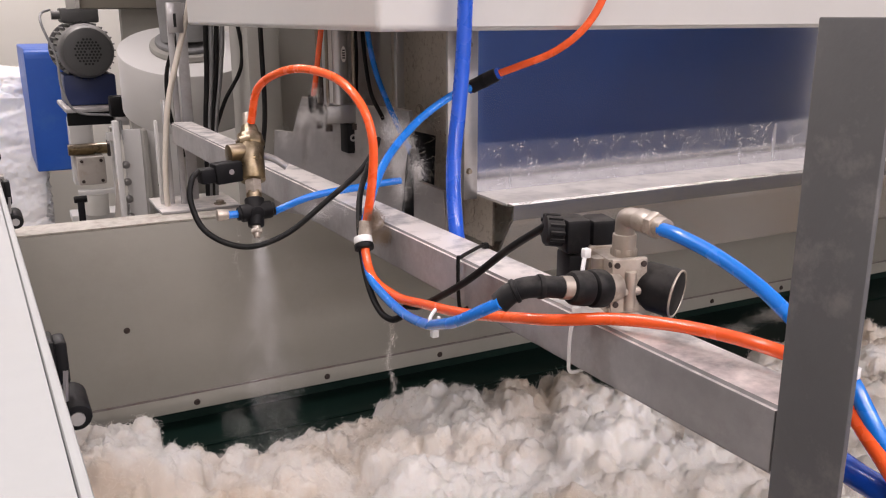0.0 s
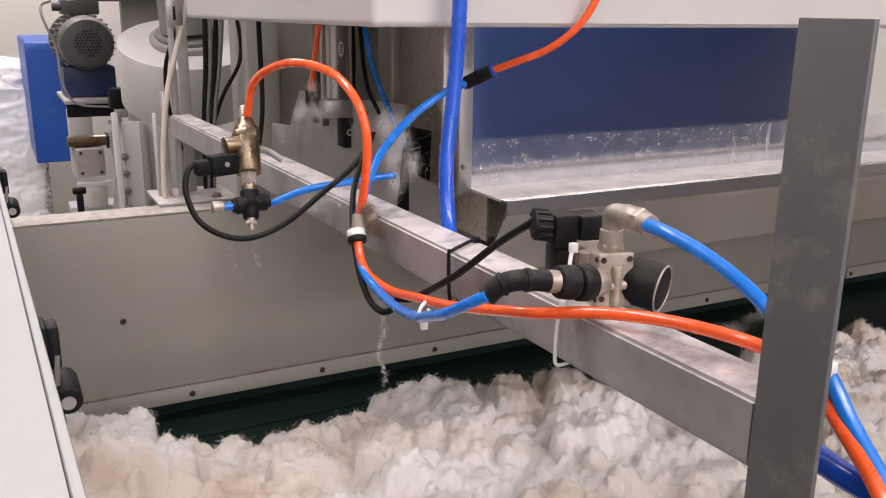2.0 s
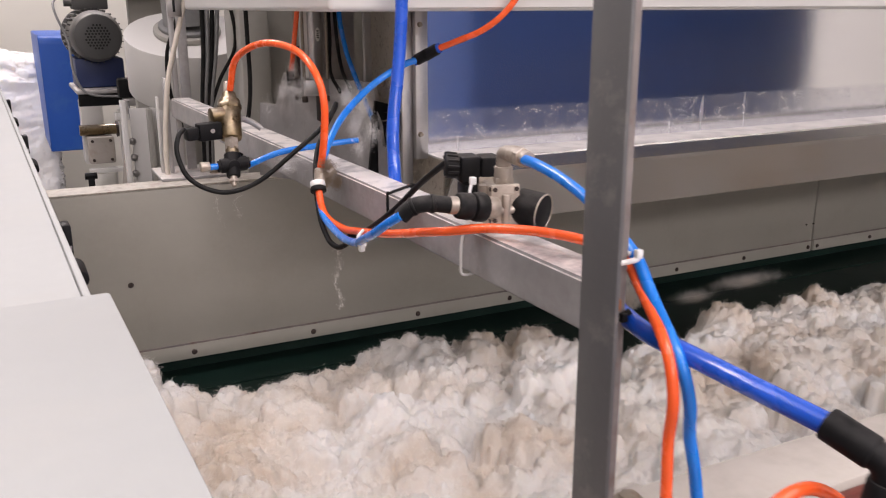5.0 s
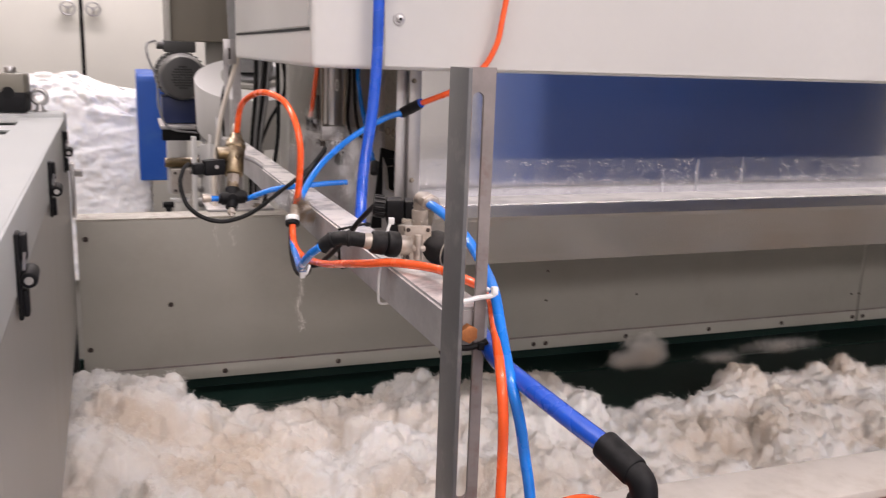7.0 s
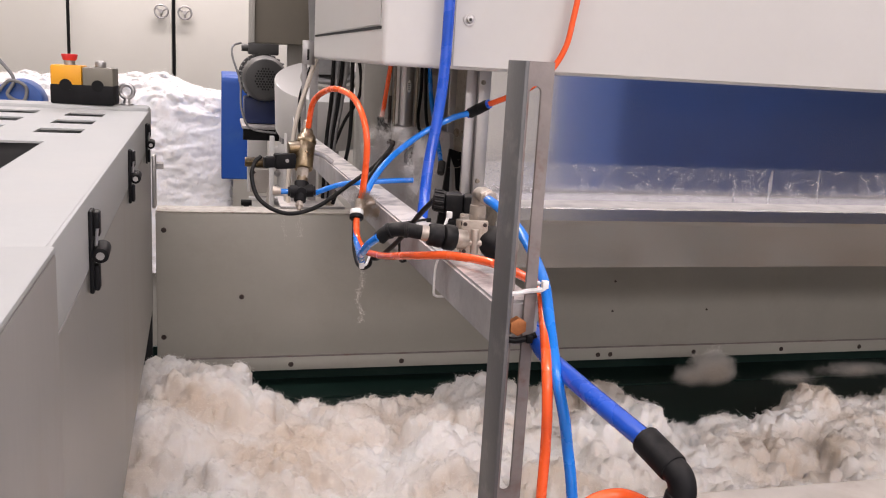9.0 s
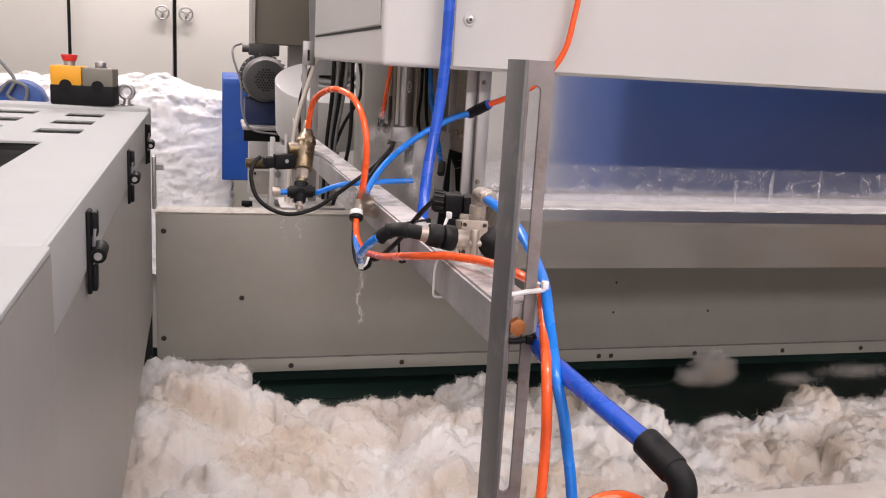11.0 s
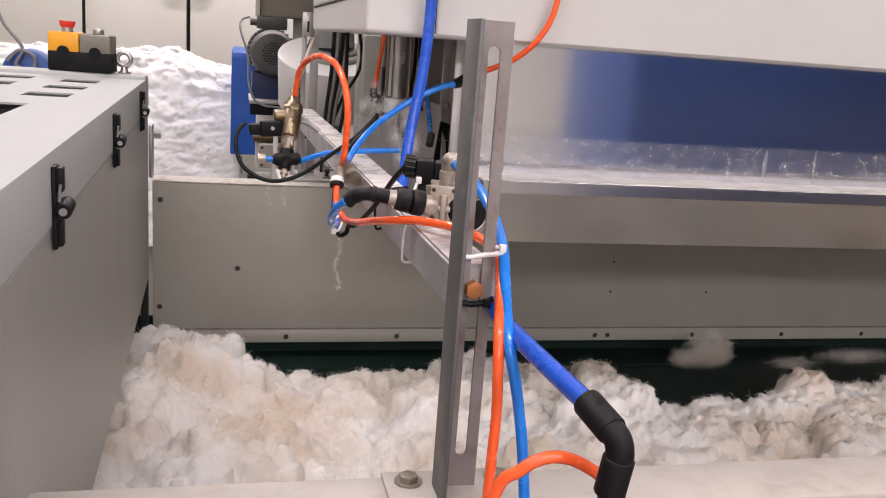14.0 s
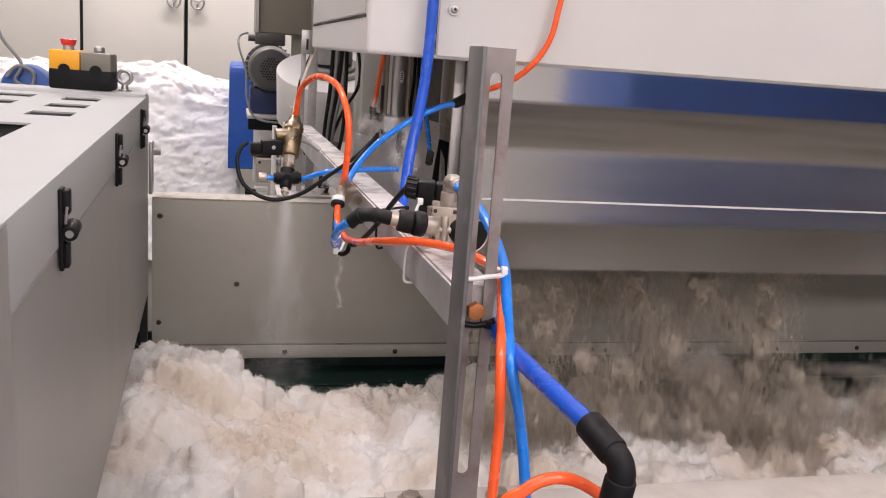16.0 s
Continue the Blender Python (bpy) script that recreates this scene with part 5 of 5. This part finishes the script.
def wisps(name, rng, r, count, mat="strand", length=0.03, width=0.0006, curl=1.0):
    """A loose cloud of curled fibres, denser towards its middle."""
    p = rng.normal(0, 1, (count, 3))
    p *= (rng.uniform(0, 1, count) ** 0.6 / np.linalg.norm(p, axis=1))[:, None]
    lump = np.array([noise.noise(Vector(q) * 2.2 + Vector((float(r[0]) * 900, 0, 0))) for q in p])
    p = p * np.array(r) * (1 + 0.5 * lump)[:, None]
    return strands(name, p, rng, length, width, mat, out=p / np.array(r) * 0.7, curl=curl)


def tuft(name, rng, r, at, label, count=1500, core=0.75, group="", mat="fluff", hair="strand", width=0.0006, length=0.03):
    """A tuft: a soft uneven core in a cloud of fibres."""
    t = thing(name, label, "fibre tuft", group, at=at)
    if core:
        bm = bmesh.new()
        bmesh.ops.create_icosphere(bm, subdivisions=3, radius=1)
        off = Vector(rng.uniform(-50, 50, 3))
        for v in bm.verts:
            p = v.co.copy()
            f = 0.8 + 0.7 * noise.noise(p * 1.5 + off) + 0.35 * abs(noise.noise(p * 4 + off)) + 0.2 * abs(noise.noise(p * 9 + off))
            v.co = Vector((p.x * r[0], p.y * r[1], p.z * r[2])) * f * core
        part("fluff", bm, mat, t)
    w = wisps("wisp", rng, np.array(r), count, hair, length, width)
    w.parent = t
    w["kind"] = "stuff"
    return t


rng_t = np.random.default_rng(11)
tuft("fibre_tuft", rng_t, (0.062, 0.045, 0.040), (1.57, 1.64, 0.975), "wispy grey-white fibre tuft against the green belt", 15000, 0, width=0.00026, length=0.022)
tuft("fibre_tuft", rng_t, (0.045, 0.03, 0.022), (1.50, 1.63, 0.960), "wispy grey-white fibre tuft against the green belt", 3500, 0, width=0.00026, length=0.022)
tuft("fibre_tuft", rng_t, (0.13, 0.03, 0.012), (2.02, 1.65, 0.952), "thin streak of fibre on the green belt", 3200, 0, width=0.00026, length=0.03)
tuft("fibre_tuft", rng_t, (0.07, 0.02, 0.008), (1.80, 1.62, 0.946), "thin streak of fibre on the green belt", 1200, 0, width=0.00026, length=0.03)


def fibre_mat():
    """The wadding that climbs away behind the trough, with fluff on its crest."""
    rng = np.random.default_rng(8)
    # the sheet is laid out flat as (x, run) and then set up as a steep face with a crest
    gx, gy = np.arange(-1.5, 0.425, 0.009), np.arange(0.0, 1.5, 0.009)
    X, R = np.meshgrid(gx, gy)
    wav = 0.003 * np.sin(R * 75 + 2.5 * np.sin(X * 6 + R * 3)) + 0.002 * np.sin(R * 150 + 3 * np.sin(X * 11))
    h = lumps(gx, gy, wav, rng, [(400, 0.03, 0.07, 0.10), (2500, 0.012, 0.03, 0.14)])
    fluffy = lumps(gx, gy, wav, rng, [(200, 0.05, 0.10, 0.5), (900, 0.02, 0.05, 0.45), (3000, 0.010, 0.02, 0.5)])
    crest = smoothstep((R - 0.86) / 0.10)
    h = h * (1 - crest) + fluffy * crest
    up = np.interp(R, [0, 0.9, 1.1, 1.5], [0.60, 1.37, 1.47, 1.50]) + crest * np.interp(X, [-1.5, -0.25, 0.03, 0.15, 0.30, 0.43], [0.0, 0.02, 0.05, 0.0, -0.04, -0.06])
    back = np.interp(R, [0, 0.9, 1.1, 1.5], [4.16, 4.52, 4.66, 5.1])
    Xj = X + rng.normal(0, 0.0025, X.shape) - 0.05 * smoothstep((0.75 - R) / 0.6) * (X > 0.40)
    co = np.stack([Xj, back - h * 0.9, up + h * 0.45], -1).reshape(-1, 3) + rng.normal(0, 0.0012, (X.size, 3))
    i = np.arange(X.size).reshape(X.shape)
    q = np.stack([i[:-1, :-1], i[:-1, 1:], i[1:, 1:], i[1:, :-1]], -1).reshape(-1, 4)
    me = bpy.data.meshes.new("fibre_mat")
    me.from_pydata(co.tolist(), [], q.tolist())
    me.polygons.foreach_set("use_smooth", [True] * len(me.polygons))
    me.materials.append(M["mat_white"])
    tagged(new("fibre_mat", me), "thick white fibre wadding hanging from a rising apron", "fibre mat", kind="stuff")
    pick = co[rng.integers(0, len(co), 14000)]
    tagged(strands("mat_curl", pick, rng, 0.03, 0.0012, "strand", up=0.8, curl=1.0), "loose white fibres on the wadding", "fibre", kind="stuff")
    a = thing("apron", "rising apron that carries the white wadding", "conveyor")
    part("bed", outline([(4.22, 0.0), (4.22, 0.62), (4.60, 1.38), (5.3, 1.46), (5.3, 0.0)], -1.6, 0.40, "x"), "column_paint", a)


fibre_mat()


def lint():
    """Lint caught on fittings, and hanging wisps."""
    rng = np.random.default_rng(21)
    for at, spread, count, ln, lab in (((0.613, 1.012, 1.560), (0.016, 0.012, 0.030), 4200, 0.018, "white lint caught on the tube end and plate"),
                                       ((0.619, 1.31, 1.579), (0.012, 0.010, 0.022), 3500, 0.014, "white lint caught on the cylinder fitting"),
                                       ((0.634, 1.42, 1.549), (0.018, 0.012, 0.035), 2600, 0.014, "white lint on the bearing plate"),
                                       ((0.523, 0.875, 1.515), (0.012, 0.009, 0.013), 5000, 0.009, "brown lint caught round the clamp"),
                                       ((0.517, 1.00, 1.511), (0.02, 0.008, 0.008), 900, 0.012, "white lint on the beam's side")):
        # two or three small centres, each thinning out
        centre = rng.normal(0, 0.7, (6, 3)) * np.array(spread)
        roots = np.array(at) + centre[rng.integers(0, 6, count)] + rng.normal(0, 0.28, (count, 3)) * np.array(spread)
        white = "white" in lab
        tagged(strands("lint", roots, rng, ln, 0.00009 if white else 0.0002, "lint_white" if white else "brown_lint", up=1.0, curl=1.2), lab, "lint", kind="stuff")
    for x, y, z0, z1, count in ((0.5045, 0.805, 1.449, 1.379, 260), (0.4455, 1.012, 1.484, 1.446, 60), (0.425, 1.027, 1.50, 1.43, 60)):
        k = rng.uniform(0, 1, count)
        roots = np.stack([x + 0.003 * np.sin(k * 9) + rng.normal(0, 0.0012, count), y + rng.normal(0, 0.0012, count), z0 + (z1 - z0) * k], -1)
        tagged(strands("hanging_lint", roots, rng, 0.007, 0.0002, "strand", up=0.4, curl=1.3), "thin wisp of white lint hanging down", "lint", kind="stuff")


M["brown_lint"] = fluff_material("brown_lint", (0.36, 0.29, 0.22), (0.24, 0.18, 0.13), True)
lint()


def coiled_cable():
    """The blue device with its cable that lies beyond the cabinet."""
    t = thing("cable_reel", "dark blue cable reel with loose grey cable", "cable reel", at=(-0.36, 3.2, 1.42))
    part("drum", cyl((0, -0.05, 0.06), (0, 0.05, 0.06), 0.085, seg=32, bevel=0.01), "machine_blue", t)
    c = part("cable", tube([(-0.06, -0.06, 0.10), (-0.02, -0.065, 0.14), (0.03, -0.065, 0.12), (0.02, -0.065, 0.07), (-0.03, -0.065, 0.09), (-0.01, -0.06, 0.15), (-0.08, -0.03, 0.24), (-0.12, 0, 0.36)], 0.006), "cable_grey", t)
    s = thing("reel_shelf", "pale steel shelf below the cable reel", "shelf")
    part("shelf", box(-0.9, -0.2, 3.0, 3.4, 1.36, 1.395, 0.003), "white_paint", s)
    part("leg", box(-0.9, -0.85, 3.0, 3.05, 0, 1.359, 0.003), "white_paint", s)
    part("leg", box(-0.25, -0.2, 3.0, 3.05, 0, 1.359, 0.003), "white_paint", s)
    hose("pull_cord", [(-0.62, 5.85, 4.4), (-0.62, 5.85, 3.2), (-0.60, 5.85, 2.4), (-0.598, 5.85, 1.9), (-0.60, 5.85, 1.5)], 0.010, "cable_black", "black cord hanging before the cabinet", "cable")


coiled_cable()

# ---- spray mist, falling fibre ----
NOZZLE = Vector((0.4480, 1.016, 1.487))
REST = Vector((0.4560, 1.064, 1.560))


def mist_meshes(rng, kinds=20, k=330):
    """Small drifts of fine droplets, shared by all the streaks."""
    out = []
    for _ in range(kinds):
        p = np.clip(rng.normal(0, 1, (k, 3)), -1.9, 1.9) * (0.0040, 0.0040, 0.0090)
        co = (p[:, None, :] + rng.normal(0, 0.000125, (k, 3, 3))).reshape(-1, 3)
        me = bpy.data.meshes.new("mist_streak")
        me.from_pydata(co.tolist(), [], np.arange(k * 3).reshape(-1, 3).tolist())
        me.materials.append(M["mist"])
        out.append(me)
    return out


def mist_streaks(count, rng, spread, group):
    """Drifts of droplets, spread over the cone below the nozzle."""
    out = []
    for i in range(count):
        d = (i + 0.5) / count
        depth = 0.010 + 0.42 * d ** 1.35
        w = depth * spread
        ob = new("mist_streak", MIST[i % len(MIST)])
        tagged(ob, "streak of fine white spray droplets below the nozzle", "spray mist", group, "stuff")
        out.append((ob, NOZZLE + Vector((rng.normal(0, w), rng.normal(0, w), -depth)), depth))
    return out


M["mist"] = material("mist", (0.9, 0.9, 0.9), 0.5, var=0.02, bump=0, sss=0.2)
rng_m = np.random.default_rng(5)
MIST = mist_meshes(rng_m)
first_spray = mist_streaks(520, rng_m, 0.11, "first spray")
# short pulses: start, full, fading, gone
PULSES = [(mist_streaks(420, rng_m, 0.11, g), times) for g, times in (
    ("short pulse of spray", (0.10, 0.19, 0.41, 0.49)), ("second pulse of spray", (0.50, 0.60, 0.71, 0.79)), ("third pulse of spray", (1.62, 1.78, 1.91, 1.99)))]
second_spray = mist_streaks(760, rng_m, 0.11, "long spray")
falling = []
# falling tufts take the darkened fibre, in place of the flap's shade
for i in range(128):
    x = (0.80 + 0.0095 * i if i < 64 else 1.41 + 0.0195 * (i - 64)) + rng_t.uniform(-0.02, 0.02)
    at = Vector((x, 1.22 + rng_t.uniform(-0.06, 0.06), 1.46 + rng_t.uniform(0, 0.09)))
    falling.append((tuft("falling_tuft", rng_t, tuple(rng_t.uniform(0.050, 0.066) * s for s in (1.1, 0.9, 1.2)), at, "loose off-white fibre tuft dropping out of the pan, shade in its colour", 650, 0.30, "tufts in the pan", mat="shaded_fluff", hair="shaded_strand" if i < 64 or i % 3 else "strand", width=0.0011, length=0.034), at, i))


def motions():
    # the flap swings out about its hinge
    walk(flap, [(t, pose(0, *HINGE, a)) for t, a in ((0, 8), (15.4, 8), (15.5, 8), (15.6, -4), (15.7, -20), (15.8, -34), (15.9, -46.1), (16.0, -72))])
    # spray: out of the valve, down the cone, into the fibre
    for ob, aim, depth in first_spray:
        low = NOZZLE + (aim - NOZZLE) * (0.52 / depth)
        walk(ob, [(0, Matrix.Translation(aim)), (0.02, Matrix.Translation(aim + (aim - NOZZLE) * 0.04)), (0.09, Matrix.Translation(low)), (16, Matrix.Translation(low))])
    for streaks, (on, full, fade, off) in PULSES:
        for ob, aim, depth in streaks:
            low = NOZZLE + (aim - NOZZLE) * (0.52 / depth)
            walk(ob, [(0, Matrix.Translation(REST)), (on, Matrix.Translation(REST)), (full, Matrix.Translation(aim)), (fade, Matrix.Translation(aim + (aim - NOZZLE) * 0.05)), (off, Matrix.Translation(low)), (16, Matrix.Translation(low))])
    for ob, aim, depth in second_spray:
        s = 14.28 + 0.2 * depth
        walk(ob, [(0, Matrix.Translation(REST)), (s, Matrix.Translation(REST)), (s + 0.1, Matrix.Translation(aim)), (16, Matrix.Translation(aim + (aim - NOZZLE) * 0.10))])
    for t, at, i in falling:
        # the tufts farther along the pan fall first
        drop = (0.42, 0.16, 0.32, 0.08, 0.46, 0.24, 0.37)[i % 7] if at.x < 1.40 else (0.46, 0.40, 0.50)[i % 3]
        p = lambda dy, dz, a: Matrix.Translation(at + Vector((0, dy, dz))) @ pose(0, 0, 0, a, a * 0.4, 0)
        walk(t, [(0, p(0, 0, 0)), (15.6, p(0, 0, 0)), (15.7, p(-0.01, -0.22 * drop, -5)), (15.8, p(-0.03, -0.52 * drop, -12)), (15.9, p(-0.04, -0.80 * drop, -25)), (16.0, p(-0.05, -1.05 * drop, -40))])


motions()
